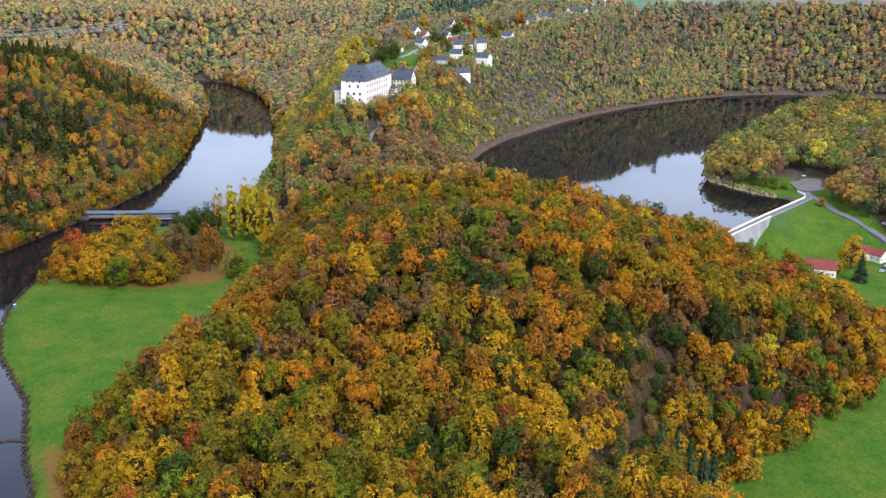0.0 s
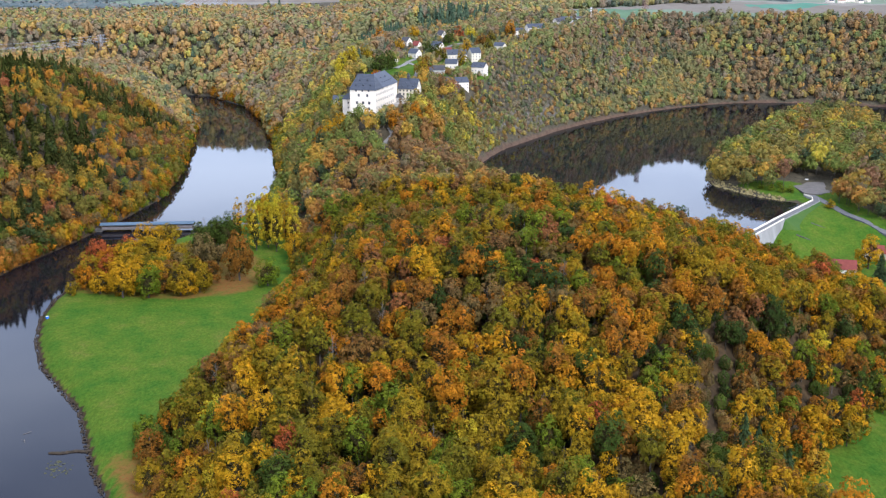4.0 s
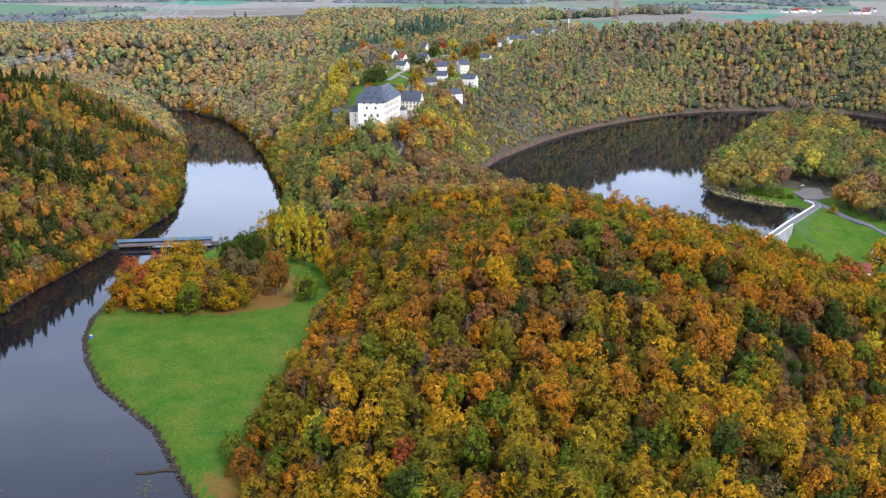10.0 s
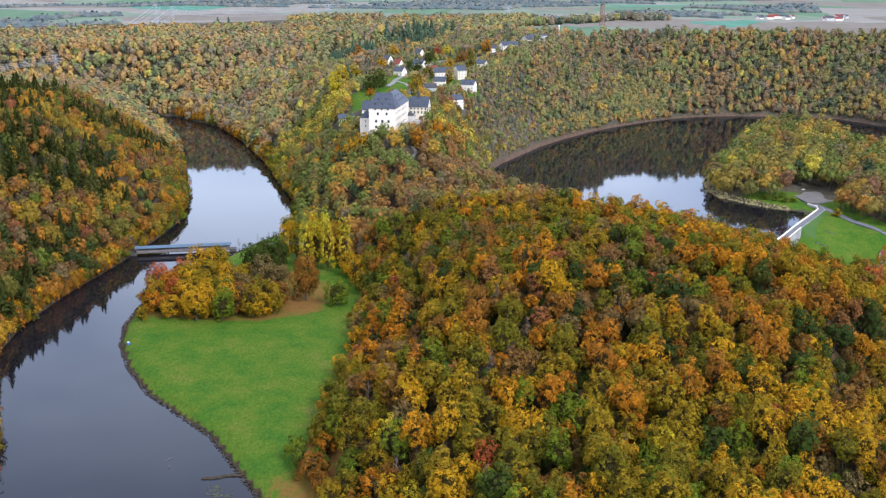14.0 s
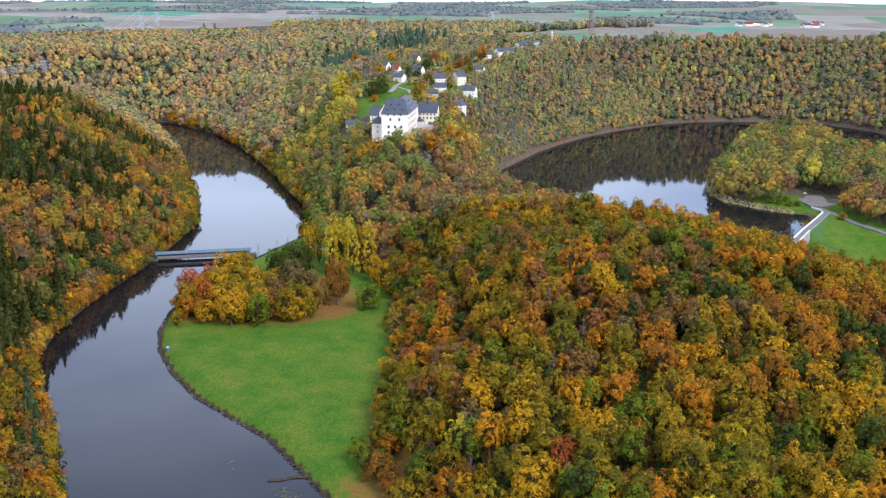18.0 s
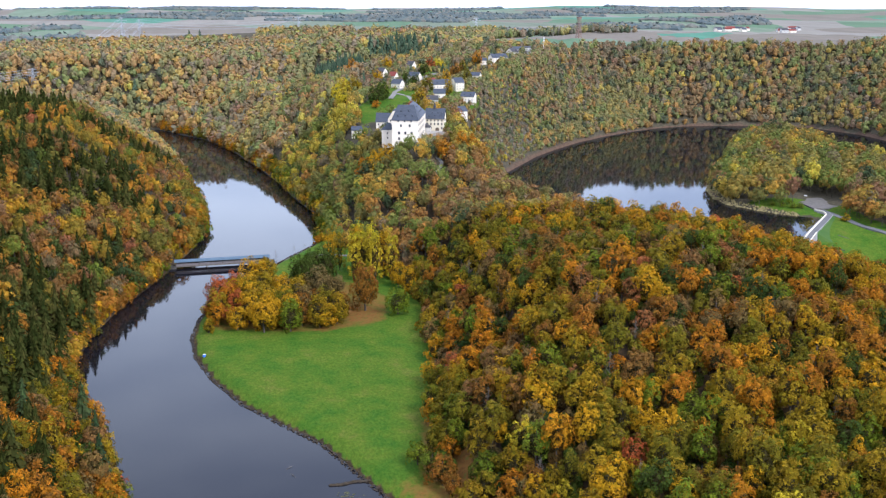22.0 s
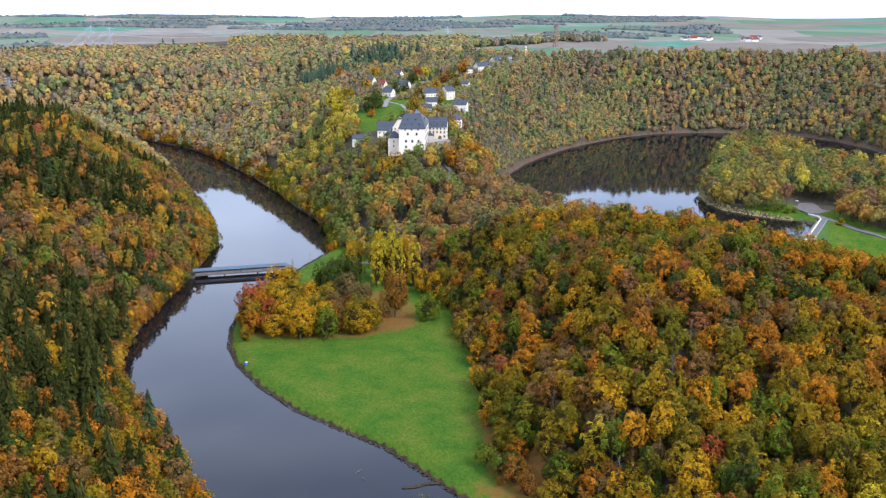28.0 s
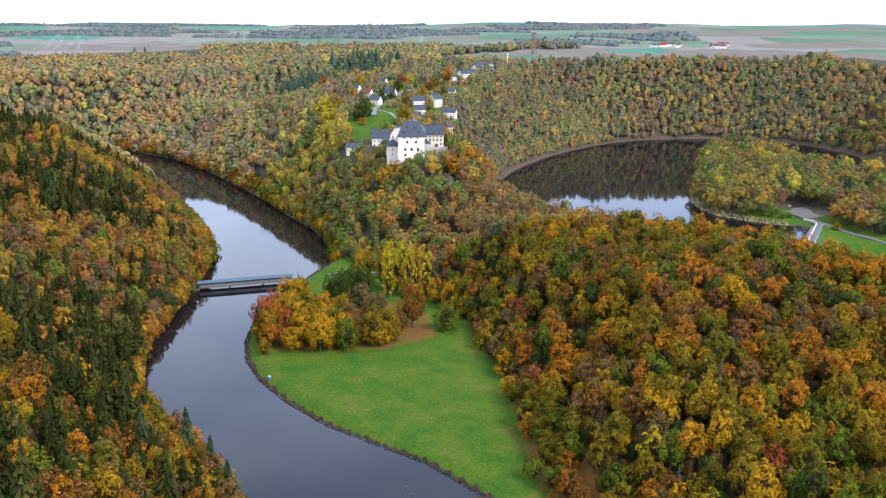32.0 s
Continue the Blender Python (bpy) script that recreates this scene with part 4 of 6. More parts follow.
# garden trees and hedges between the village houses
g = np.random.default_rng(91)
X, Y = np.meshgrid(np.arange(-60, 130, 4.6), np.arange(900, 1230, 4.6))
tx, ty = X.ravel() + g.uniform(-2, 2, X.size), Y.ravel() + g.uniform(-2, 2, X.size)
ok = (((tx - 25) / 75) ** 2 + ((ty - 1055) / 150) ** 2 < 1) & (signed(tx, ty, LAKE) > 6) & (g.uniform(size=tx.shape) < np.where(inside(tx, ty, LAWN), 0.05, 0.62))
for line, gap in ((ROAD_VILLAGE, 4), (LANE, 3.5)):
    ok &= clear_of(tx, ty, line, gap)
for hx, hy, w, d, *_ in HOUSES:
    ok &= np.hypot(tx - hx, ty - hy) > 0.5 * max(w, d) + 1.5
tx, ty = tx[ok], ty[ok]
cu, cv = g.uniform(-14, 34, 170), g.uniform(-22, 20, 170)
free = ~((cu < 11) & (cv > -3))
cu, cv = cu[free], cv[free]
tx = np.concatenate([tx, CASTLE[0] + cu * math.cos(PHI) - cv * math.sin(PHI)])
ty = np.concatenate([ty, CASTLE[1] + cu * math.sin(PHI) + cv * math.cos(PHI)])
rad = g.uniform(1.0, 2.5, len(tx))
v, f, t = scatter(FAR, tx, ty, ground(tx, ty) + 0.15, rad, np.full(len(tx), 1.15), tones(tx, ty, g), 92)
tagged(new("garden_trees", np_mesh("garden_trees", v, f, [M_THIN_HAZED], t)), "small autumn trees and hedges in the village gardens", "shrubs", kind="stuff")


# dense young spruce plantation on the slope behind the village
X, Y = np.meshgrid(np.arange(-110, 10, 4.4), np.arange(1205, 1360, 4.4))
tx, ty = X.ravel() + g.uniform(-1.6, 1.6, X.size), Y.ravel() + g.uniform(-1.6, 1.6, X.size)
ok = ((tx + 60) / 29) ** 2 + ((ty - 1276) / 50) ** 2 < 1
tx, ty = tx[ok], ty[ok]
v, f, t = scatter(CON_FAR, tx, ty, ground(tx, ty), g.uniform(3.6, 5.2, len(tx)), g.uniform(1.0, 1.3, len(tx)), g.uniform(0.0, 1.0, len(tx)), 93)
tagged(new("spruce_plantation", np_mesh("spruce_plantation", v, f, [M_PLANT], t)), "dense blue-green spruce plantation behind the village", "forest", kind="stuff")


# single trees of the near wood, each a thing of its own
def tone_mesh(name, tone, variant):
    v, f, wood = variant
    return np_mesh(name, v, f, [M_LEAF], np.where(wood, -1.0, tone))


FINE = [leafy(600, 0.128, 16 + 3 * i, g_t, g_s, 0.44) for i, (g_t, g_s) in enumerate(((1.2, 0.62), (1.45, 0.56), (1.3, 0.64)))]
FINE.append(leafy(1400, 0.105, 58, 4.3, 0.60, 0.34))
FINE += [leafy(1300, 0.088, n_l, g_t, 0.64, 0.50, True, 1.7) for n_l, g_t in ((22, 1.05), (28, 1.2))]
TONE_NAMES = [(0.02, "dark green"), (0.13, "green"), (0.27, "olive green"), (0.40, "olive gold"), (0.52, "golden"), (0.62, "orange"), (0.72, "rust brown"), (0.82, "grey brown"), (0.90, "dark red"), (1.0, "bright yellow")]
CROWNS = {}
TRUNK_BM = bmesh.new()
add_bar(TRUNK_BM, (0, 0, -1.0), (0.1, 0.05, 5.0), 0.32, 0.22, 7)
add_bar(TRUNK_BM, (0.1, 0.05, 4.8), (0.0, 0.0, 9.0), 0.22, 0.10, 6)
for a in range(4):
    add_bar(TRUNK_BM, (0.08, 0.04, 4.6 + 0.5 * a), (1.9 * math.cos(a * 1.7), 1.9 * math.sin(a * 1.7), 7.0 + 0.5 * a), 0.11, 0.04, 5)
TRUNK = bpy.data.meshes.new("trunk")
TRUNK_BM.to_mesh(TRUNK)
TRUNK_BM.free()
TRUNK.materials.append(M_BARK)


def single_tree(x, y, z, rad, high, lift, tone, variant, name="beech_tree", group="trees of the near wood", where="in the dense near wood"):
    k = min(range(10), key=lambda i: abs(TONE_NAMES[i][0] - tone))
    key = (k, variant)
    if key not in CROWNS:
        CROWNS[key] = tone_mesh("crown", TONE_NAMES[k][0], FINE[variant])
    top = thing(name, f"{TONE_NAMES[k][1]} autumn tree {where}", "tree", pose(x, y, z, 0, 0, (x * 37 + y * 61) % 360), group)
    tr = part("trunk", TRUNK, top)
    tr.scale = (rad / 5, rad / 5, (lift + rad) / 9.0)
    cr = part("crown", CROWNS[key], top)
    cr.location, cr.scale = (0, 0, lift), (rad, rad, rad * high)
    return top


for i, t in enumerate(SINGLE):
    single_tree(*t, i % 3)


# ---- buildings ----
WALLS = {"white": M_WHITE, "cream": M_CREAM, "grey": M_GREYWALL}
ROOFS = {"slate": M_SLATE, "dark": M_DARKROOF, "red": M_REDROOF}
ROOF_WORDS = {"slate": "grey slate roof", "dark": "dark tiled roof", "red": "red tiled roof"}
M_FRAME = plain("white_window_frame", (0.66, 0.65, 0.62), (0.74, 0.73, 0.70), 2.0, 0.6)
M_DARKFRAME = plain("brown_window_frame", (0.12, 0.09, 0.07), (0.18, 0.14, 0.10), 2.0, 0.7)
WINDOW_DATA = {}


def window(parent, x, y, z, w, h, turn, frame_mat=None):
    """A framed window on a wall; it faces -y before the turn."""
    fm = frame_mat or M_FRAME
    key = (round(w, 2), round(h, 2), fm.name)
    if key not in WINDOW_DATA:
        t = 0.1
        prof = [(0.02, -0.1), (-0.2, -0.1), (-0.2, 0.0), (-0.07, 0.0), (-0.07, h), (0.02, h)]
        bm = add_solid(bmesh.new(), [(-w / 2, y_, z_) for y_, z_ in prof], [(w / 2, y_, z_) for y_, z_ in prof])
        bmesh.ops.recalc_face_normals(bm, faces=bm.faces[:])
        me = bpy.data.meshes.new("window")
        bm.to_mesh(me)
        bm.free()
        me.materials.append(fm)
        gm = bpy.data.meshes.new("pane")
        bm = box(-w / 2 + t, w / 2 - t, -0.085, -0.065, t, h - t)
        bm.to_mesh(gm)
        bm.free()
        gm.materials.append(M_GLASS)
        WINDOW_DATA[key] = (me, gm)
    me, gm = WINDOW_DATA[key]
    ob = part("window", me, parent)
    ob.matrix_basis = pose(x, y, z, 0, 0, turn)
    part("pane", gm, ob)
    return ob


def gable_wall(w, d, h, r, base=-2.0, hip=0.0):
    """Walls with gables on both short ends; the ridge runs along x."""
    bm = bmesh.new()
    if hip:
        return add_box(bm, -w / 2, w / 2, -d / 2, d / 2, base, h)
    prof = [(-d / 2, base), (d / 2, base), (d / 2, h), (0, h + r * 0.97), (-d / 2, h)]
    return add_solid(bm, [(-w / 2, y, z) for y, z in prof], [(w / 2, y, z) for y, z in prof])


def roof_shell(w, d, h, r, over=0.5, hip=0.0, thick=0.28):
    """A ridged roof of two or four slopes, with thickness and eaves."""
    bm = bmesh.new()
    a, b = w / 2 + over, d / 2 + over
    drop = r * over / (d / 2)
    k = max(0.0, hip)
    lo = [(-a, -b, h - drop), (a, -b, h - drop), (a, b, h - drop), (-a, b, h - drop)]
    ridge = [(-w / 2 - over + k, 0, h + r), (w / 2 + over - k, 0, h + r)]
    up = (0, 0, thick)
    bot = [bm.verts.new(p) for p in lo + ridge]
    top = [bm.verts.new(Vector(p) + Vector(up)) for p in lo + ridge]
    for vs, flip in ((top, False), (bot, True)):
        for f in ((0, 1, 5, 4), (2, 3, 4, 5)):
            q = [vs[i] for i in f]
            bm.faces.new(q[::-1] if flip else q)
    if k:
        for f in ((1, 2, 5), (3, 0, 4)):
            bm.faces.new([top[i] for i in f])
            bm.faces.new([bot[i] for i in f][::-1])
        rim = [0, 1, 2, 3]
    else:
        rim = [0, 1, 5, 2, 3, 4]
    for i, j in zip(rim, rim[1:] + rim[:1]):
        bm.faces.new((bot[i], bot[j], top[j], top[i]))
    bmesh.ops.recalc_face_normals(bm, faces=bm.faces[:])
    return bm


def chimney(parent, x, y, z):
    bm = box(-0.4, 0.4, -0.4, 0.4, 0, 1.9)
    add_box(bm, -0.5, 0.5, -0.5, 0.5, 1.9, 2.05)
    ob = part("chimney", bm, parent, "brick chimney", M_REDROOF)
    ob.location = (x, y, z)


def dormer(parent, x, y, z, turn, mat, s=1.0):
    bm = add_solid(bmesh.new(), [(-0.8 * s, 0, 0), (0.8 * s, 0, 0), (0.8 * s, 0, 1.1 * s), (0, 0, 1.8 * s), (-0.8 * s, 0, 1.1 * s)],
                   [(-0.8 * s, 2.6 * s, 0), (0.8 * s, 2.6 * s, 0), (0.8 * s, 2.6 * s, 1.1 * s), (0, 2.6 * s, 1.8 * s), (-0.8 * s, 2.6 * s, 1.1 * s)])
    add_box(bm, -0.95 * s, 0.95 * s, -0.15, 0.0, -0.1, 0.05)
    bmesh.ops.recalc_face_normals(bm, faces=bm.faces[:])
    ob = part("dormer", bm, parent, "", mat)
    ob.matrix_basis = pose(x, y, z, 0, 0, turn)
    gl = part("pane", box(-0.45 * s, 0.45 * s, -0.05, 0.0, 0.25 * s, 1.0 * s), ob, "", M_GLASS)
    return ob


def house(x, y, w, d, h, r, turn, wall, roof, name="house", group="houses of the hilltop village", where="on the wooded ridge", sink=0.0):
    z = min(gz(x, y), gz(x - w / 3, y - d / 3), gz(x + w / 3, y - d / 3)) + 0.6 - sink
    top = thing(name, f"{wall} rendered house with a {ROOF_WORDS[roof]} {where}", "house", pose(x, y, z, 0, 0, turn), group)
    top.scale = (0.88, 0.88, 0.88)
    part("wall", gable_wall(w, d, h, r, -3.5), top, "", WALLS[wall])
    rf = part("roof", roof_shell(w, d, h, r), top, ROOF_WORDS[roof], ROOFS[roof])
    if r > 3:
        chimney(rf, w * 0.2, d * 0.12, h + r * 0.6)
    n = max(2, int(w / 3.4))
    for row in range(max(1, int(h / 3.0))):
        zz = 1.0 + 2.9 * row
        for i in range(n):
            window(top, -w / 2 + w * (i + 0.5) / n, -d / 2, zz, 1.1, 1.4, 0)
        for i in range(max(1, int(d / 4))):
            q = max(1, int(d / 4))
            window(top, -w / 2, -d / 2 + d * (i + 0.5) / q, zz, 1.1, 1.4, -90)
            window(top, w / 2, -d / 2 + d * (i + 0.5) / q, zz, 1.1, 1.4, 90)
    if r > 4:
        for sx, tn in ((-w / 2, -90), (w / 2, 90)):
            window(top, sx, 0, h + 0.4, 1.0, 1.3, tn)
    if w > 13 and h > 5:
        for sx in (-w / 4, w / 4):
            dormer(rf, sx, -d * 0.36, h + r * 0.22, 0, ROOFS[roof])
    return top


for hs in HOUSES:
    house(*hs)
for hs in DAM_HOUSES:
    house(*hs, group="houses below the dam", where="below the dam")

# the castle: built in its own axes, front towards -y
castle = thing("castle", "white rendered hilltop castle with steep slate roofs above the wooded spur", "castle", pose(*CASTLE, 0, 0, math.degrees(PHI)))


def castle_block(nm, x0, x1, y0, y1, z0, eave, rise, wall_mat, roof_mat, hip=0.0, along="x", label="", roof_label=""):
    """One wing: its walls, and its roof as a part. Returns both."""
    w, d = (x1 - x0, y1 - y0) if along == "x" else (y1 - y0, x1 - x0)
    m = pose((x0 + x1) / 2, (y0 + y1) / 2, 0, 0, 0, 0 if along == "x" else 90)
    bm = gable_wall(w, d, eave, rise, z0, hip)
    wl_ob = part(nm, bm, castle, label, wall_mat)
    wl_ob.matrix_basis = m
    rf = part("roof", roof_shell(w, d, eave, rise, 0.55, hip), wl_ob, roof_label or "grey slate roof", roof_mat)
    return wl_ob, rf


front_wall, front_roof = castle_block("front_wing", -9.65, 9.65, 0, 17, -4, 17.3, 9.9, M_WHITE, M_SLATE, 4.2, "x", "tall white front wing with few small windows")
keep_wall, keep_roof = castle_block("main_wing", -8.8, 9.6, 16.9, 57, -4, 17.2, 8.4, M_WHITE, M_SLATE, 3.0, "y", "long white main wing")
for u, z, w, h in ((-3.0, 12.0, 1.1, 1.5), (3.5, 12.0, 1.1, 1.5), (-4.4, 6.6, 1.2, 1.5), (0.3, 6.6, 1.2, 1.5), (4.9, 6.6, 1.2, 1.5), (-4.4, 2.4, 1.1, 1.5), (4.7, 2.4, 1.1, 1.5), (2.4, -1.6, 1.2, 2.0),
                   (-5.0, 15.6, 0.9, 0.9), (-0.2, 15.6, 0.9, 0.9), (4.6, 15.6, 0.9, 0.9)):
    window(castle, u, 0, z, w * 1.35, h * 1.25, 0, M_DARKFRAME)
for i in range(9):
    for z in (3.0, 8.0, 12.5, 15.6):
        if z < 15 or i % 2:
            window(castle, 9.65, 3.5 + 5.2 * i, z, 1.25, 1.6 if z < 15 else 0.9, 90, M_DARKFRAME)
            if i < 5:
                window(castle, -9.65, 3.5 + 5.2 * i, z, 0.95, 1.3 if z < 15 else 0.8, -90, M_DARKFRAME)
# small dormers in rows on the slopes; a roof's own x runs along its ridge
for i in range(5):
    for sy, tn in ((-1, 0), (1, 180)):
        dormer(keep_roof, -11 + 5.4 * i, sy * 7.0, 19.0, tn, M_SLATE, 0.7)
        if i % 2:
            dormer(keep_roof, -11 + 5.4 * i, sy * 4.2, 22.0, tn, M_SLATE, 0.6)
for sx in (-5.4, 0.0, 5.4):
    dormer(front_roof, sx, -6.8, 19.4, 0, M_SLATE, 0.75)
for sx in (-3.2, 2.4):
    dormer(front_roof, sx, -4.2, 22.8, 0, M_SLATE, 0.65)
for sy in (-2.5, 2.5):
    dormer(front_roof, 8.2, sy, 19.2, 90, M_SLATE, 0.7)
    dormer(front_roof, -8.2, sy, 19.2, -90, M_SLATE, 0.7)
plinth = part("rock_plinth", box(-10.4, 10.4, -1.2, 0.0, -9, -3.0), castle, "dark foundation ledge", M_BANKROCK)
for k in (-9, -3, 6):
    chimney(keep_roof, k, 0.6, 24.6)

west_wing, _ = castle_block("west_wing", -17, -8.8, 33, 47, -4, 14.0, 6.5, M_WHITE, M_SLATE, 0.0, "y", "white rear wing")
for i in range(2):
    for z in (5.0, 9.5, 12.0):
        window(castle, -15 + 3.8 * i, 33, z, 1.0, 1.4, 0, M_DARKFRAME)
tower_wall, tower_roof = castle_block("corner_block", -18.5, -9.65, 9, 19, -5, 9.0, 4.2, M_WHITE, M_SLATE, 4.5, "x", "low white corner block with a hipped roof")
for z in (2.0, 5.5):
    window(castle, -14.2, 9, z, 0.9, 1.2, 0, M_DARKFRAME)
gate_wall, _ = castle_block("gate_house", -34, -20, 86, 97, -6, 5.6, 6.2, M_WHITE, M_SLATE, 0.0, "x", "white gate house with a steep slate roof")
for i in range(4):
    for z in (-1.0, 2.4):
        window(castle, -32 + 3.4 * i, 86, z, 1.0, 1.4, 0, M_DARKFRAME)
castle_block("red_roofed_wing", 2, 14, 77, 85, -5, 9.0, 5.5, M_CREAM, M_REDROOF, 0.0, "x", "cream court wing", "red tiled roof")
castle_block("court_range", -26, -19, 50, 72, -5, 4.5, 3.4, M_WHITE, M_DARKROOF, 0.0, "y", "low white court range", "dark roof")
east = pose(16.8, 67.0, 0, 0, 0, -4)
east_wall = part("east_wing", gable_wall(15, 11.5, 11.5, 7.0, -4), castle, "cream gabled east wing", M_CREAM)
east_wall.matrix_basis = east
east_roof = part("roof", roof_shell(15, 11.5, 11.5, 7.0, 0.5), east_wall, "grey slate roof", M_SLATE)
for i in range(5):
    for z in (3.0, 6.2, 9.2):
        if z > 3.5 or i not in (2, 3):
            window(east_wall, -5.8 + 2.9 * i, -5.75, z, 1.2, 1.7 if z < 9 else 1.3, 0, M_DARKFRAME)
for i in range(3):
    for z in (3.0, 6.2, 9.2, 13.0):
        if z < 12 or i == 1:
            window(east_wall, 7.5, -3.4 + 3.4 * i, z, 1.1, 1.5, 90, M_DARKFRAME)
for i in range(3):
    dormer(east_roof, -4.6 + 4.6 * i, -4.9, 12.6, 0, M_SLATE, 0.7)
    dormer(east_roof, -2.3 + 4.6 * i if i < 2 else 5.6, -2.9, 15.2, 0, M_SLATE, 0.5)
arch = bmesh.new()
ring = [(1.5 * math.cos(a), 2.8 + 1.5 * math.sin(a)) for a in [math.pi * k / 8 for k in range(9)]] + [(-1.5, 1.4), (1.5, 1.4)]
add_solid(arch, [(2.2 + x, -5.98, z) for x, z in ring], [(2.2 + x, -5.75, z) for x, z in ring])
bmesh.ops.recalc_face_normals(arch, faces=arch.faces[:])
part("gateway", arch, east_wall, "dark arched gateway", M_DARKFRAME)
porch = part("porch", box(10.0, 13.6, 52.5, 61.2, 1.5, 5.2), castle, "low dark lean-to in the court", M_GREYWALL)
part("roof", add_solid(bmesh.new(), [(9.6, 52.1, 5.2), (14.0, 52.1, 5.2), (14.0, 61.2, 5.2), (9.6, 61.2, 5.2)], [(9.6, 56, 7.6), (9.9, 56, 7.6), (9.9, 61.2, 7.6), (9.6, 61.2, 7.6)]), porch, "", M_DARKROOF)
tw = bmesh.new()
add_solid(tw, [(9.7, 25, -10), (26, 45, -10), (28.5, 61, -10), (9.7, 61, -10)], [(9.7, 26, 1.6), (25, 46, 1.6), (27.5, 61, 1.6), (9.7, 61, 1.6)])
part("terrace_wall", tw, castle, "rough stone retaining wall of the terrace", M_STONE)
pw = add_solid(bmesh.new(), [(9.7, 26, 1.6), (25, 46, 1.6), (24.5, 46.4, 1.6), (9.7, 26.7, 1.6)], [(9.7, 26, 2.9), (25, 46, 2.9), (24.5, 46.4, 2.9), (9.7, 26.7, 2.9)])
part("parapet", pw, castle, "stone parapet", M_STONE)
bell = part("roof_turret", add_solid(bmesh.new(), [(-1, -1, 0), (1, -1, 0), (1, 1, 0), (-1, 1, 0)], [(-0.9, -0.9, 2.2), (0.9, -0.9, 2.2), (0.9, 0.9, 2.2), (-0.9, 0.9, 2.2)]), castle, "small ridge turret", M_DARKROOF)
bell.location = (16.0, 67.0, 18.0)
cap = part("cap", add_solid(bmesh.new(), [(-1.2, -1.2, 2.2), (1.2, -1.2, 2.2), (1.2, 1.2, 2.2), (-1.2, 1.2, 2.2)], [(-0.1, -0.1, 5.2), (0.1, -0.1, 5.2), (0.1, 0.1, 5.2), (-0.1, 0.1, 5.2)]), bell, "", M_DARKROOF)
lantern = part("stair_tower", box(-11.6, -8.6, 20, 23, 9, 21.5), castle, "small white stair tower", M_WHITE)
part("roof", add_solid(bmesh.new(), [(-11.9, 19.7, 21.5), (-8.3, 19.7, 21.5), (-8.3, 23.3, 21.5), (-11.9, 23.3, 21.5)], [(-10.6, 21, 22.6), (-9.6, 21, 22.6), (-9.6, 22, 22.6), (-10.6, 22, 22.6)]), lantern, "", M_SLATE)

annex = house(-85, 850, 19, 8, 4.6, 3.2, -4, "cream", "slate", "lodge", "", "beside the castle", -2.5)
tagged(annex, "long half-timbered lodge with a grey slate roof beside the castle")
for i in range(7):
    part("timber_post", box(-9.4 + 3.1 * i, -9.15 + 3.1 * i, -4.06, -4.0, 0.0, 4.5), annex, "dark timber framing", M_TIMBER)

# castle rock below the front
rk = np.random.default_rng(5)
for i in range(9):
    bm = bmesh.new()
    bmesh.ops.create_icosphere(bm, subdivisions=2, radius=1.0)
    for v in bm.verts:
        v.co *= 1 + 0.35 * noise.noise(v.co * 1.7 + Vector((i * 3.1, 0, 0)))
    me = bpy.data.meshes.new("crag")
    bm.to_mesh(me)
    bm.free()
    me.materials.append(M_BANKROCK)
    u, v_ = -9 + 2.6 * i, -3.5 - 1.5 * rk.uniform()
    x = CASTLE[0] + u * math.cos(PHI) - v_ * math.sin(PHI)
    y = CASTLE[1] + u * math.sin(PHI) + v_ * math.cos(PHI)
    ob = new("rock_crag", me)
    ob.matrix_basis = pose(x, y, gz(x, y) + 0.5, 10 * i, 20 * i, 40 * i)
    ob.scale = (rk.uniform(1.8, 3.2), rk.uniform(1.6, 2.6), rk.uniform(2.5, 4.5))
    tagged(ob, "dark mossy rock crag below the castle wall", "rock", "rock crags below the castle")

# ---- covered bridge ----
BX0, BX1, BY0, BY1 = -228.0, -171.0, 638.0, 640.5
b_len = math.hypot(BX1 - BX0, BY1 - BY0)
bridge = thing("covered_bridge", "long covered timber bridge with a blue-grey sheet roof over the reservoir", "bridge", pose((BX0 + BX1) / 2, (BY0 + BY1) / 2, 0, 0, 0, math.degrees(math.atan2(BY1 - BY0, BX1 - BX0))))
hb = b_len / 2
bridge.location.z, bridge.scale = -1.9, (1, 1, 0.8)
part("roof", roof_shell(b_len, 5.2, 8.1, 1.0, 0.8, 0.0, 0.15), bridge, "blue-grey sheet metal roof", M_BRIDGEROOF)
part("deck", box(-hb, hb, -2.6, 2.6, 4.5, 4.8), bridge, "timber deck", M_TIMBER)
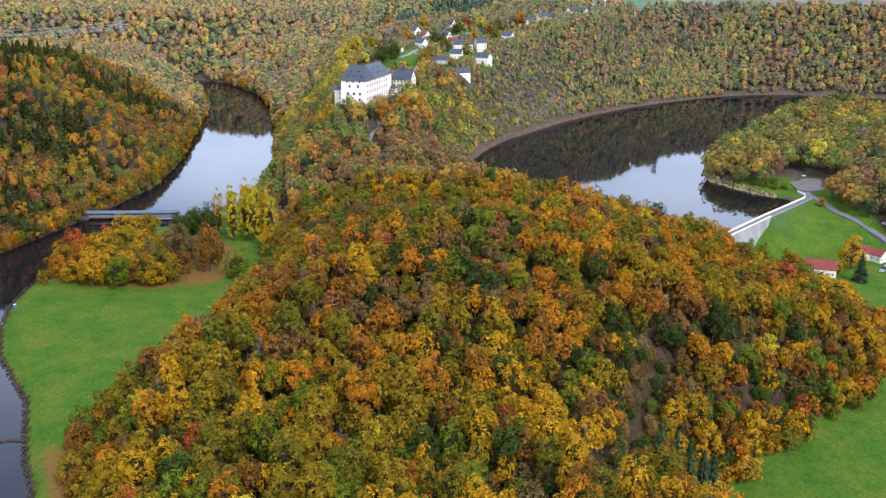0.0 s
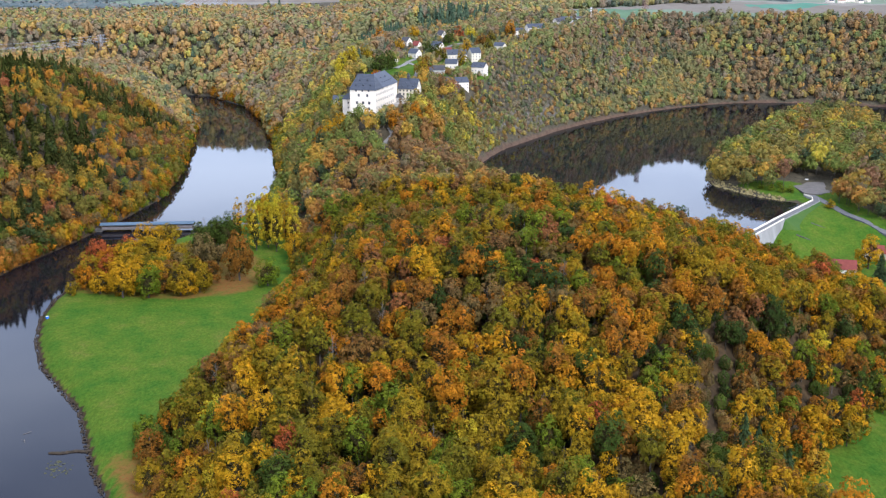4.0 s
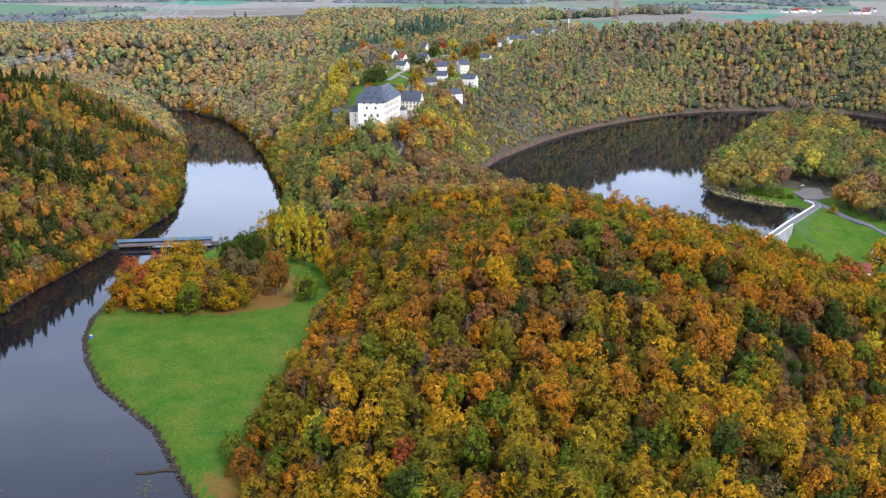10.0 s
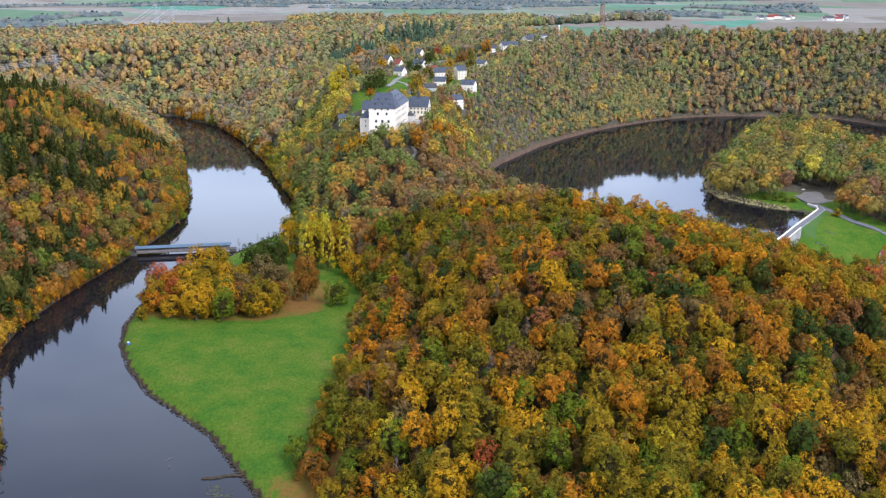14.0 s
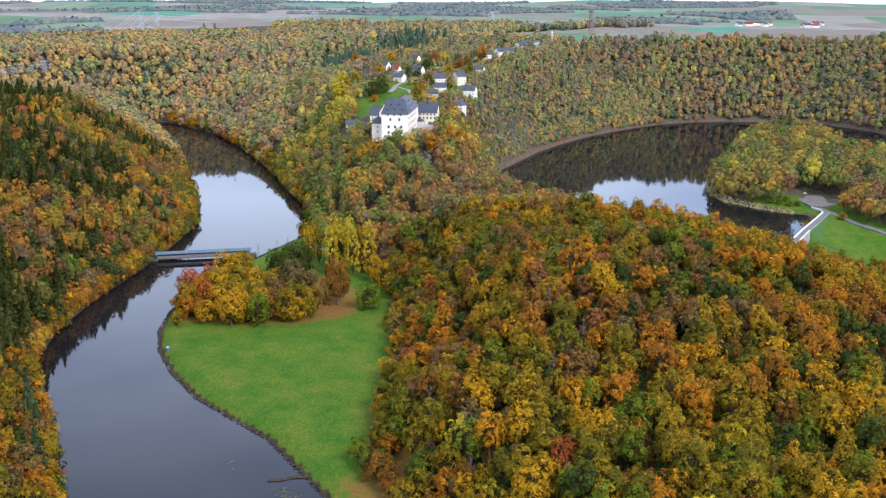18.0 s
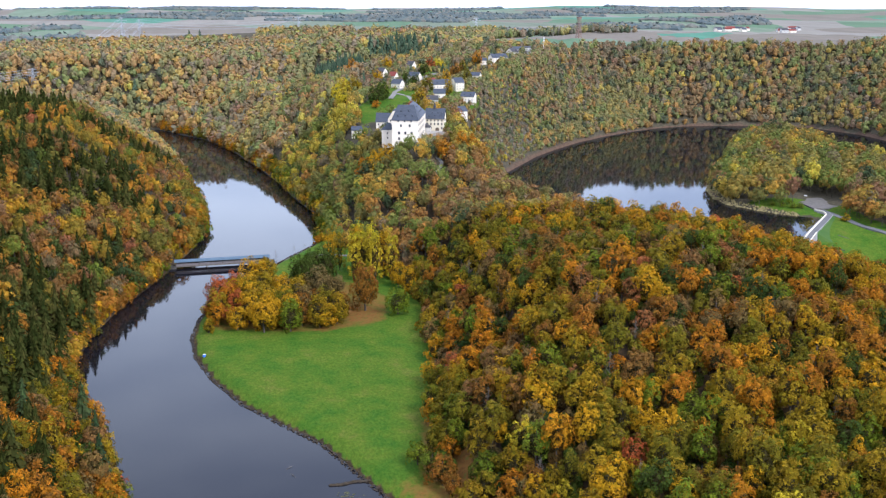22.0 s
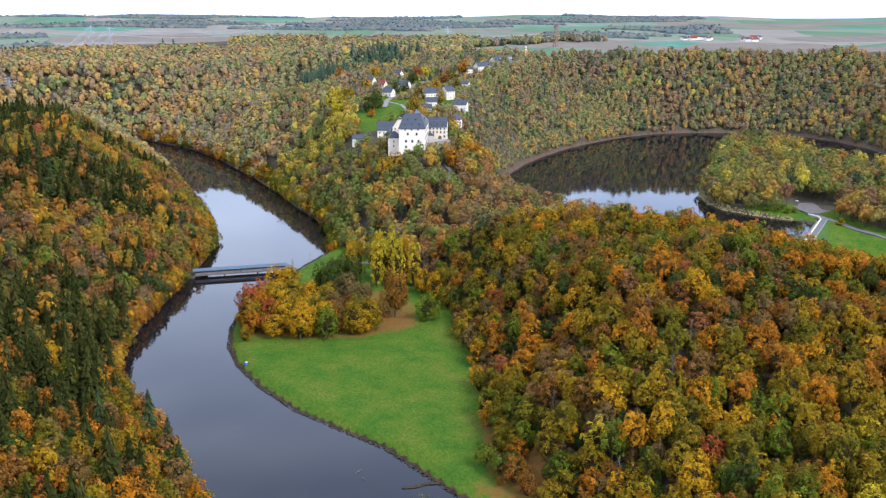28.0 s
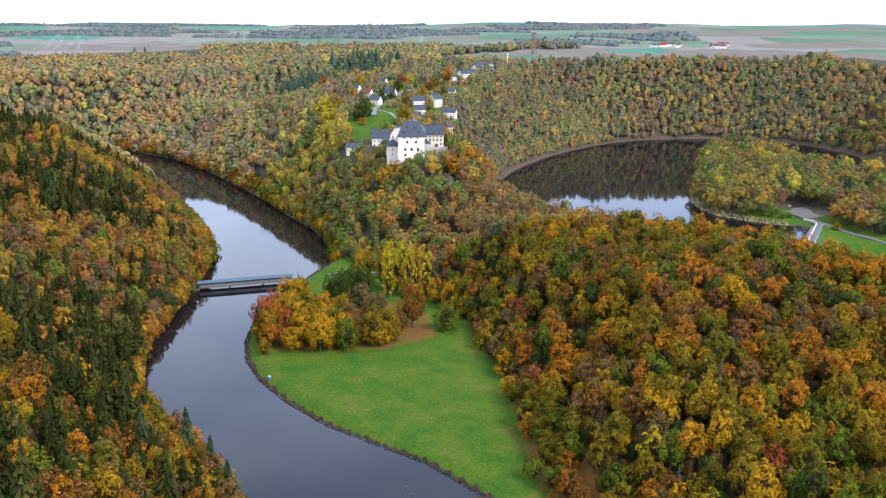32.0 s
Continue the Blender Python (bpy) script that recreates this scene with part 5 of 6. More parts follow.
for s in (-1, 1):
    part("girder", box(-hb, hb, s * 2.5 - 0.35, s * 2.5 + 0.35, 3.9, 4.5), bridge, "dark glued timber girder", M_TIMBER)
    part("eaves_beam", box(-hb, hb, s * 2.5 - 0.2, s * 2.5 + 0.2, 7.5, 8.0), bridge, "dark eaves beam", M_TIMBER)
    for k in range(4):
        x0 = -hb + 0.6 + k * (b_len - 0.6) / 4
        part("boarding", box(x0, x0 + (b_len - 0.6) / 4 - 0.6, s * 2.6 - 0.08, s * 2.6 + 0.08, 4.9, 6.3), bridge, "pale boarded parapet", M_PALETIMBER)
    for k in range(9):
        x0 = -hb + 0.3 + k * (b_len - 0.6) / 8
        part("post", box(x0 - 0.18, x0 + 0.18, s * 2.5 - 0.18, s * 2.5 + 0.18, 4.8, 7.5), bridge, "", M_TIMBER)
    for k in range(8):
        bm = bmesh.new()
        x0, x1 = -hb + 0.3 + k * (b_len - 0.6) / 8, -hb + 0.3 + (k + 1) * (b_len - 0.6) / 8
        add_bar(bm, (x0, s * 2.5, 6.3 if k % 2 else 7.5), (x1, s * 2.5, 7.5 if k % 2 else 6.3), 0.13)
        part("brace", bm, bridge, "", M_TIMBER)
for x0, x1 in ((-hb - 5, -hb + 0.4), (hb - 0.4, hb + 4)):
    part("abutment", box(x0, x1, -2.5, 2.5, -4, 4.4), bridge, "dark stone abutment", M_BANKROCK)

for q in (0.33, 0.69):
    for s in (-1, 1):
        bm = bmesh.new()
        add_bar(bm, (-hb + q * b_len, s * 2.1, -3.5), (-hb + q * b_len, s * 2.1, 4.0), 0.38, 0.34, 8)
        part("pier", bm, bridge, "dark timber pier", M_TIMBER)
    part("cap_beam", box(-hb + q * b_len - 0.4, -hb + q * b_len + 0.4, -2.8, 2.8, 3.5, 3.92), bridge, "", M_TIMBER)

# track from the bridge
TRACK = [(-169, 641), (-152, 646), (-130, 645), (-108, 634)]
v, f = ribbon(TRACK, 1.8, 0.15)
tagged(new("track", np_mesh("track", v, f, [M_YARD])), "gravel track leading off the bridge", "track", kind="structure")
for nm, line, half, mat, lab in (("road_village", ROAD_VILLAGE, 2.4, M_PATH, "pale narrow village road"), ("lane", LANE, 1.8, M_PATH, "pale lane to the castle"), ("path_castle", CASTLE_PATH, 1.3, M_PATH, "pale zigzag footpath below the castle"), ("road_dam", DAM_ROAD, 2.8, M_ROAD, "asphalt road beside the dam")):
    v, f = ribbon(line, half, 0.25)
    tagged(new(nm, np_mesh(nm, v, f, [mat])), lab, "road", kind="structure")

# ---- dam ----
dam = thing("dam", "concrete dam with a white parapet and a road along its crest", "dam")
CREST = [(138, 560), (165, 590), (190, 620), (208, 642), (240, 679), (252, 693), (255, 702), (253, 712)]
cp = np.array(CREST, float)
cd = np.gradient(cp, axis=0)
cd /= np.linalg.norm(cd, axis=1, keepdims=True)
cn = np.stack([cd[:, 1], -cd[:, 0]], 1)


def crest_solid(o0, o1, z0, z1, a=0, b=None, flare=0.0, water_flare=0.0):
    """A bar along the crest between two offsets; flare widens its foot downstream."""
    p, q = cp[a:b], cn[a:b]
    m = len(p)
    lo0, lo1, hi0, hi1 = p + q * (o0 - water_flare), p + q * (o1 + flare), p + q * o0, p + q * o1
    vv = np.concatenate([np.c_[lo0, np.full(m, z0)], np.c_[lo1, np.full(m, z0)], np.c_[hi0, np.full(m, z1)], np.c_[hi1, np.full(m, z1)]])
    i = np.arange(m - 1)
    ff = [np.c_[i, i + 2 * m, i + 2 * m + 1, i + 1], np.c_[i + 2 * m, i + 3 * m, i + 3 * m + 1, i + 2 * m + 1], np.c_[i + 3 * m, i + m, i + m + 1, i + 3 * m + 1], np.c_[i + m, i, i + 1, i + m + 1]]
    ends = np.array([[0, m, 3 * m, 2 * m], [m - 1, 3 * m - 1, 4 * m - 1, 2 * m - 1]])
    return np_mesh("solid", vv, np.concatenate(ff + [ends]))


part("body", crest_solid(-1, 4.2, -16, 3.2, 0, None, 0.6, 0.4), dam, "grey concrete dam body", M_CONC)
part("spillway_face", crest_solid(4.0, 4.6, -16, 2.8, 0, 5, 5.0), dam, "pale sloping concrete face", M_CONC)
part("carriageway", crest_solid(0.0, 3.7, 3.2, 3.32), dam, "grey crest road", M_ROAD)
part("parapet", crest_solid(-0.9, -0.4, 3.2, 4.2), dam, "white concrete parapet on the water side", M_WHITE)
part("parapet", crest_solid(3.8, 4.2, 3.2, 4.0, 0, 4), dam, "white concrete parapet", M_WHITE)
edge_top = [(*(p + q * 4.1), 3.0) for p, q in zip(cp[3:], cn[3:])]
edge_low = [(*(p + q * 42), -15.5) for p, q in zip(cp[3:], cn[3:])]
back = cp[3] - cd[2] * 30
edge_low = [(*(back + cn[2] * 4), -15.5), (*(back + cd[2] * 4 + cn[2] * 20), -15.5), (*(cp[3] - cd[2] * 14 + cn[2] * 36), -15.5)] + edge_low
fill = bmesh.new()
ft, fl = [fill.verts.new(p) for p in edge_top], [fill.verts.new(p) for p in edge_low]
for a, b_ in zip(fl[:3], fl[1:4]):
    fill.faces.new((ft[0], a, b_))
for k in range(len(ft) - 1):
    fill.faces.new((ft[k], fl[k + 3], fl[k + 4], ft[k + 1]))
rear = [fill.verts.new((p[0], p[1], -15.5)) for p in edge_top]
for k in range(len(ft) - 1):
    fill.faces.new((ft[k], ft[k + 1], rear[k + 1], rear[k]))
part("embankment", fill, dam, "grassed downstream slope", M_TURF)
part("upstream_apron", crest_solid(-3.6, -1.0, -3.0, 1.2, 2, None, 0.0, 4.0), dam, "grey stone apron at the water", M_STONE)
for k in range(4):
    p = cp[0] * (1 - (k + 0.5) / 4) + cp[3] * (k + 0.5) / 4
    q, s = cn[1], cd[1] * 0.4
    bm = add_solid(bmesh.new(), [(*(p + q * 4.4 - s), 2.7), (*(p + q * 4.9 - s), 2.7), (*(p + q * 4.9 + s), 2.7), (*(p + q * 4.4 + s), 2.7)],
                   [(*(p + q * 9.2 - s), -16), (*(p + q * 10 - s), -16), (*(p + q * 10 + s), -16), (*(p + q * 9.2 + s), -16)])
    bmesh.ops.recalc_face_normals(bm, faces=bm.faces[:])
    part("spillway_rib", bm, dam, "", M_CONC)
yard = bmesh.new()
yp = [(254, 715), (264, 711), (284, 722), (288, 748), (270, 762), (256, 758)]
add_solid(yard, [(x, y, gz(x, y) - 2) for x, y in yp], [(x, y, 3.9) for x, y in yp])
me = bpy.data.meshes.new("parking")
yard.to_mesh(me)
yard.free()
me.materials.append(M_YARD)
tagged(new("pavement", me), "pale gravel parking yard beside the dam", "pavement", kind="structure")
bench = thing("bench", "pale wooden bench on the gravel yard", "bench", pose(273, 760, 3.9, 0, 0, 10))
part("seat", box(-1.6, 1.6, -0.3, 0.3, 0.45, 0.55), bench, "", M_FRAME)
part("backrest", box(-1.6, 1.6, 0.3, 0.38, 0.6, 1.1), bench, "", M_FRAME)
for sx in (-1.3, 1.3):
    part("leg", box(sx - 0.08, sx + 0.08, -0.28, 0.36, 0, 0.45), bench, "", M_FRAME)

# two drain channels on the grass slope
def slope_z(x, y):
    q = (x - 216) * 0.77 - (y - 652) * 0.64
    return max(gz(x, y), 3.0 - 18 * (q - 4.4) / 36)


for x0, y0 in ((218, 622), (236, 644)):
    bm = bmesh.new()
    z0 = slope_z(x0, y0)
    add_solid(bm, [(x0 - 4, y0 + 1.5, slope_z(x0 - 4, y0 + 1.5) - 1), (x0 + 4, y0 - 2, slope_z(x0 + 4, y0 - 2) - 1), (x0 + 4, y0 - 1.4, slope_z(x0 + 4, y0 - 1.4) - 1), (x0 - 4, y0 + 2.1, slope_z(x0 - 4, y0 + 2.1) - 1)],
              [(x0 - 4, y0 + 1.5, slope_z(x0 - 4, y0 + 1.5) + .35), (x0 + 4, y0 - 2, slope_z(x0 + 4, y0 - 2) + .35), (x0 + 4, y0 - 1.4, slope_z(x0 + 4, y0 - 1.4) + .35), (x0 - 4, y0 + 2.1, slope_z(x0 - 4, y0 + 2.1) + .35)])
    me = bpy.data.meshes.new("drain")
    bm.to_mesh(me)
    bm.free()
    me.materials.append(M_BANKROCK)
    tagged(new("drain_channel", me), "grey concrete drain edge on the grass slope", "drain", "drain edges on the dam slope")

# ---- grove on the meadow, single trees ----
gr = np.random.default_rng(21)


def near_tree(x, y, rad, tone, high=1.25, lift=None, name="maple_tree", group="trees of the meadow grove", where="at the river meadow", variant=None):
    return single_tree(x, y, gz(x, y), rad, high, rad * 0.5 if lift is None else lift, tone, (int(gr.integers(4, 6)) if rad > 5.4 and y < 620 else int(gr.integers(0, 3))) if variant is None else variant, name, group, where)


for gx_ in range(-202, -112, 9):
    for gy_ in range(490, 596, 9):
        x, y = gx_ + gr.uniform(-2.5, 2.5), gy_ + gr.uniform(-2.5, 2.5)
        q = np.array([x]), np.array([y])
        if not inside(*q, GROVE)[0] or signed(*q, RIVER)[0] < 5 or edge_dist(*q, TRACK, False)[0] < 6 or x > -138 or (y > 548 and x > -168):
            continue
        if x < -188:
            tone = gr.choice([0.58, 0.9, 0.52, 0.40])
        elif x < -160:
            tone = gr.choice([0.40, 0.52, 0.40, 0.52, 0.27, 0.13])
        else:
            tone = gr.choice([0.40, 0.52, 0.74, 0.30, 0.82])
        near_tree(x, y, gr.uniform(5.6, 9.0), tone, gr.uniform(0.85, 1.12), 0.3 + 0.03 * (y - 490))
near_tree(-178, 494, 8.6, 0.50, 1.15, 0.2)
near_tree(-150, 497, 8.0, 0.44, 1.05, 0.2)
near_tree(-165, 493, 7.2, 0.13, 1.1, 0.2)
near_tree(-191, 500, 7.0, 0.50, 1.0, 0.2)
near_tree(-141, 503, 7.6, 0.46, 1.1, 0.2)
near_tree(-202, 516, 6.4, 0.90, 1.3, 0.4)
near_tree(-201, 534, 7.6, 0.90, 1.5, 0.8)
for k in range(8):
    y = 498 + 7.5 * k
    near_tree(-205 + 0.06 * (y - 498), y, gr.uniform(2.4, 3.8), gr.choice([0.27, 0.40]), 1.0, 0.2, "shrub", "shrubs along the grove", "on the river bank")
near_tree(-124, 521, 9.6, 0.72, 1.65, -0.8, "lime_tree", "", "bare and brown beside the grove")
near_tree(-108, 511, 8.2, 0.10, 0.95, -0.6, "shrub", "shrubs along the grove", "beside the meadow")
for x, y in ((-123, 580), (-117, 587), (-111, 577), (-105, 584), (-112, 592), (-119, 596), (-101, 578)):
    near_tree(x, y, gr.uniform(4.8, 5.8), gr.choice([1.0, 1.0, 0.52]), gr.uniform(1.2, 1.5), 0.8, "poplar_tree", "yellow poplars", "tall beside the river track", 3)
for x, y in ((-136, 600), (-129, 606), (-120, 612), (-132, 618), (-114, 622)):
    near_tree(x, y, gr.uniform(4.0, 4.8), gr.choice([0.40, 0.52]), gr.uniform(1.15, 1.4), 0.6, "poplar_tree", "half-bare poplars", "half bare beside the river track", 3)
for x, y, r, tone in ((-93, 528, 5.6, 0.72), (-96, 545, 6.2, 0.52), (-90, 556, 6.0, 0.40), (-100, 562, 5.6, 0.52), (-88, 540, 6.4, 0.30)):
    near_tree(x, y, r, tone, 1.3, 0.6, "maple_tree", "trees below the poplars", "at the foot of the wooded slope")
for x, y, r in ((-96, 330, 5.5), (-104, 318, 5.0), (-93, 352, 5.0)):
    near_tree(x, y, r, 0.52, 1.25, 2.0, "maple_tree", "trees of the near wood", "at the edge of the meadow")
near_tree(242, 580, 10.0, 0.54, 1.0, 0.6, "maple_tree", "", "beside the dam houses")
for x, y, r in ((-2, 917, 4.0), (8, 914, 4.4), (17, 917, 3.8), (26, 922, 4.0)):
    near_tree(x, y, r, gr.choice([0.13, 0.40, 0.27]), 1.0, 0.3, "garden_tree", "tall trees of the village", "standing below the long white house")
near_tree(257, 676, 4.4, 0.46, 0.8, 0.1, "shrub", "", "beside the dam road")
near_tree(231, 571, 3.6, 0.52, 1.1, 0.2, "shrub", "", "beside the red-roofed house")
for x, y in ((240, 722), (234, 728), (246, 722), (228, 733), (242, 732)):
    near_tree(x, y, gr.uniform(2.6, 3.6), 0.13, 0.8, 0.1, "shrub", "green shrubs at the dam", "beside the gravel yard")

# tall trees round the castle lawn and the village
for x, y, rd, tone in ((-90, 946, 9, 1.0), (-84, 968, 9, 0.40), (-92, 985, 8.5, 1.0), (-84, 1002, 9, 1.0), (-71, 1012, 8.5, 0.40), (-57, 962, 9.5, 0.02), (-50, 978, 8, 0.02), (-46, 990, 6.5, 0.13),
                       (-19, 948, 8.5, 0.42), (-14, 962, 7.0, 0.70), (2, 1018, 7.5, 0.27), (22, 1012, 7.0, 0.40), (-4, 1062, 6.5, 0.02), (-10, 1075, 5.5, 0.02), (-38, 1090, 6.0, 0.52), (14, 1100, 6.5, 0.02), (30, 1062, 6.0, 0.52), (52, 1060, 6.5, 0.27),
                       (48, 1100, 7.0, 0.72), (-22, 1130, 6.5, 0.52), (26, 1130, 7.0, 0.90), (40, 1150, 7.0, 1.0), (60, 1120, 7.0, 0.27), (-60, 1140, 7.5, 0.62), (84, 1150, 7.5, 0.62)):
    near_tree(x, y, rd, tone, 1.2, 0.6, "garden_tree", "tall trees of the village", "standing near the village houses")
near_tree(-61, 938, 4.6, 0.66, 0.9, 0.2, "shrub", "", "glowing red-brown on the castle lawn")
for x, y, rd, tone in ((-88, 736, 8.5, 0.56), (-80, 728, 8.0, 0.52), (-96, 748, 8.0, 0.60), (-40, 714, 7.5, 0.60), (-28, 722, 8.0, 0.62), (-18, 730, 7.0, 0.58), (-34, 728, 6.0, 0.30)):
    near_tree(x, y, rd, tone, 1.1, 0.6, "maple_tree", "orange maples below the castle", "below the castle wall")

# spruces and pines as single trees
CONE = np_mesh("crown", *conifer(24, 15, 0.35, 0.4)[:2], [M_NEEDLE_OBJ])


def spruce(x, y, rad, high, name="spruce_tree", where="at the river meadow"):
    top = thing(name, f"dark green conifer {where}", "tree", pose(x, y, gz(x, y), 0, 0, (x * 17) % 360), "single conifers")
    tr = part("trunk", TRUNK, top)
    tr.scale = (rad / 7, rad / 7, high * rad * 0.45)
    c_ = part("crown", CONE, top)
    c_.scale = (rad, rad, rad * high)


for x, y, r in ((-152, 574, 7.0), (-145, 580, 7.6), (-139, 574, 6.6), (-148, 588, 6.6), (-139, 588, 7.0), (-157, 583, 5.4)):
    near_tree(x, y, r, 0.0, 1.5, 0.6, "pine_tree", "pines by the river track", "dense beside the river track")
for x, y, r in ((-240, 352, 3.8), (-247, 372, 4.2), (-236, 330, 3.6), (-262, 348, 4.4), (80, 298, 4.6), (86, 303, 4.4), (74, 293, 4.6), (91, 308, 3.6), (68, 289, 4.4), (238, 556, 4.6), (207, 574, 2.2)):
    spruce(x, y, r, 1.1 if x < 200 else 0.75, "spruce_tree", "at the edge of the wood")

# bare trees: pale branching stems
def bare_mesh(seed):
    g = np.random.default_rng(seed)
    bm = bmesh.new()
    add_bar(bm, (0, 0, -0.5), (0.2, 0.1, 6), 0.16, 0.10, 6)
    add_bar(bm, (0.2, 0.1, 5.9), (0.0, 0.3, 14), 0.10, 0.02, 5)
    for k in range(22):
        z = 3.5 + 0.4 * k
        a, r = g.uniform(0, 6.3), (13.5 - z) * 0.32
        q = Vector((r * math.cos(a), r * math.sin(a), z + r * 0.9))
        s = Vector((0.15, 0.1, z))
        add_bar(bm, s, q, 0.04, 0.015, 4)
        for j in range(4):
            m = s.lerp(q, 0.4 + 0.15 * j)
            add_bar(bm, m, m + Vector((g.uniform(-1, 1), g.uniform(-1, 1), g.uniform(0.6, 1.6))) * 0.9, 0.02, 0.008, 3)
    me = bpy.data.meshes.new("branches")
    bm.to_mesh(me)
    bm.free()
    me.materials.append(M_BARE)
    return me


BARE = [bare_mesh(3), bare_mesh(4)]


def bare_tree(x, y, s, i, where):
    ob = new("bare_tree", BARE[i % 2])
    ob.matrix_basis = pose(x, y, gz(x, y), 0, 0, 77 * i)
    ob.scale = (s, s, s)
    tagged(ob, f"leafless pale grey tree {where}", "tree", "bare trees")


for i, (x, y, s) in enumerate(((-166, 648, 0.75), (-154, 652, 0.55), (-147, 653, 0.5))):
    bare_tree(x, y, s, i, "by the bridge")
for i in range(62):
    x, y = gr.uniform(-112, 60), gr.uniform(250, 560)
    if signed(np.array([x]), np.array([y]), FLOOR_L)[0] > 6:
        bare_tree(x, y, gr.uniform(0.85, 1.15), i, "standing in the autumn wood")

# ---- river bank: stones, spit, drifting branches ----
bank_v, bank_f, base = [], [], 0
iv, if_ = ico(1)
for (x0, y0), (x1, y1) in zip(RIVER_EAST[:18], RIVER_EAST[1:19]):
    for k in range(int(math.hypot(x1 - x0, y1 - y0) / 0.3)):
        t0 = gr.uniform()
        nx_, ny_ = (y1 - y0), -(x1 - x0)
        nl = math.hypot(nx_, ny_)
        off = gr.uniform(-0.35, 1.5)
        x, y = x0 + (x1 - x0) * t0 + nx_ / nl * off, y0 + (y1 - y0) * t0 + ny_ / nl * off
        s = gr.uniform(0.18, 0.5)
        bank_v.append(iv * gr.uniform(0.7, 1.2, (len(iv), 1)) * (s, s, s * 0.7) + (x, y, max(0.0, 0.35 * off) + 0.1))
        bank_f.append(if_ + base)
        base += len(iv)
M_BANK = plain("dark_bank_stones", (0.030, 0.022, 0.014), (0.075, 0.056, 0.034), 0.5, 0.95, 0.3)
tagged(new("bank_stones", np_mesh("bank_stones", np.concatenate(bank_v), np.concatenate(bank_f), [M_BANK])), "dark wet stones and roots along the meadow bank", "stones", kind="stuff")
M_REED = plain("dead_reeds", (0.20, 0.16, 0.06), (0.32, 0.26, 0.12), 0.8, 0.95)
spit_v, spit_f, base = [], [], 0
for k in range(70):
    t0 = k / 70
    s = gr.uniform(0.4, 0.8)
    spit_v.append(iv * gr.uniform(0.7, 1.2, (len(iv), 1)) * (s * 1.5, s * 0.8, 0.35) + (-148 - 12.5 * t0, 328 + 0.6 * math.sin(t0 * 6) + gr.uniform(-0.5, 0.5), 0.15))
    spit_f.append(if_ + base)
    base += len(iv)
tagged(new("reed_spit", np_mesh("reed_spit", np.concatenate(spit_v), np.concatenate(spit_f), [M_BANK])), "narrow spit of dead reeds reaching into the water", "reeds", kind="stuff")
weed_v, weed_f, base = [], [], 0
for k in range(60):
    s = gr.uniform(0.15, 0.42)
    weed_v.append(iv * gr.uniform(0.6, 1.3, (len(iv), 1)) * (s * 1.6, s, 0.12) + (-155 + gr.normal() * 2.2 + 0.15 * k / 6, 322 - 0.17 * k + gr.normal() * 0.8, 0.03))
    weed_f.append(if_ + base)
    base += len(iv)
tagged(new("water_weed", np_mesh("water_weed", np.concatenate(weed_v), np.concatenate(weed_f), [plain("wet_weed", (0.060, 0.062, 0.022), (0.12, 0.115, 0.05), 0.8, 0.8)])), "drifting olive weed beside the spit", "weed", kind="stuff")
for x, y, a in ((-175, 343, 0.6), (-172, 336, 1.9), (-205, 318, 0.3), (-232, 300, 0.8)):
    bm = bmesh.new()
    add_bar(bm, (0, 0, 0.02), (3.2, 0.2, 0.3), 0.09, 0.05)
    add_bar(bm, (1.6, 0.1, 0.15), (2.4, 1.2, 0.5), 0.06, 0.02)
    me = bpy.data.meshes.new("branch")
    bm.to_mesh(me)
    bm.free()
    me.materials.append(M_BARE)
    ob = new("drift_branch", me)
    ob.matrix_basis = pose(x, y, 0, 0, 0, math.degrees(a))
    tagged(ob, "pale driftwood branch floating on the water", "branch", "drifting branches")
cover = thing("water_tank", "small blue plastic tank on the meadow bank", "tank", pose(-206.5, 466.3, gz(-206.5, 466.3), 0, 0, 20))
bm = bmesh.new()
bmesh.ops.create_cone(bm, cap_ends=True, segments=14, radius1=0.8, radius2=0.75, depth=1.1, matrix=Matrix.Translation((0, 0, 0.55)))
part("drum", bm, cover, "", M_BLUE)
part("lid", box(-0.5, 0.5, -0.5, 0.5, 1.1, 1.22), cover, "pale lid", M_FRAME)

# reeds round the peninsula
reed_v, reed_f, base = [], [], 0
for (x0, y0), (x1, y1) in zip(LAKE[5:14], LAKE[6:15]):
    for k in range(int(math.hypot(x1 - x0, y1 - y0) / 0.5)):
        t0, off = gr.uniform(), gr.uniform(0.5, 7.5)
        nx_, ny_ = (y1 - y0), -(x1 - x0)
        nl = math.hypot(nx_, ny_)
        x, y = x0 + (x1 - x0) * t0 + nx_ / nl * off, y0 + (y1 - y0) * t0 + ny_ / nl * off
        s = gr.uniform(0.6, 1.2)
        reed_v.append(iv * gr.uniform(0.6, 1.3, (len(iv), 1)) * (s, s, s * 0.9) + (x, y, max(0.2, gz(x, y) + 0.3)))
        reed_f.append(if_ + base)
        base += len(iv)
tagged(new("reed_belt", np_mesh("reed_belt", np.concatenate(reed_v), np.concatenate(reed_f), [M_REED])), "belt of straw-coloured reeds round the peninsula", "reeds", kind="stuff")

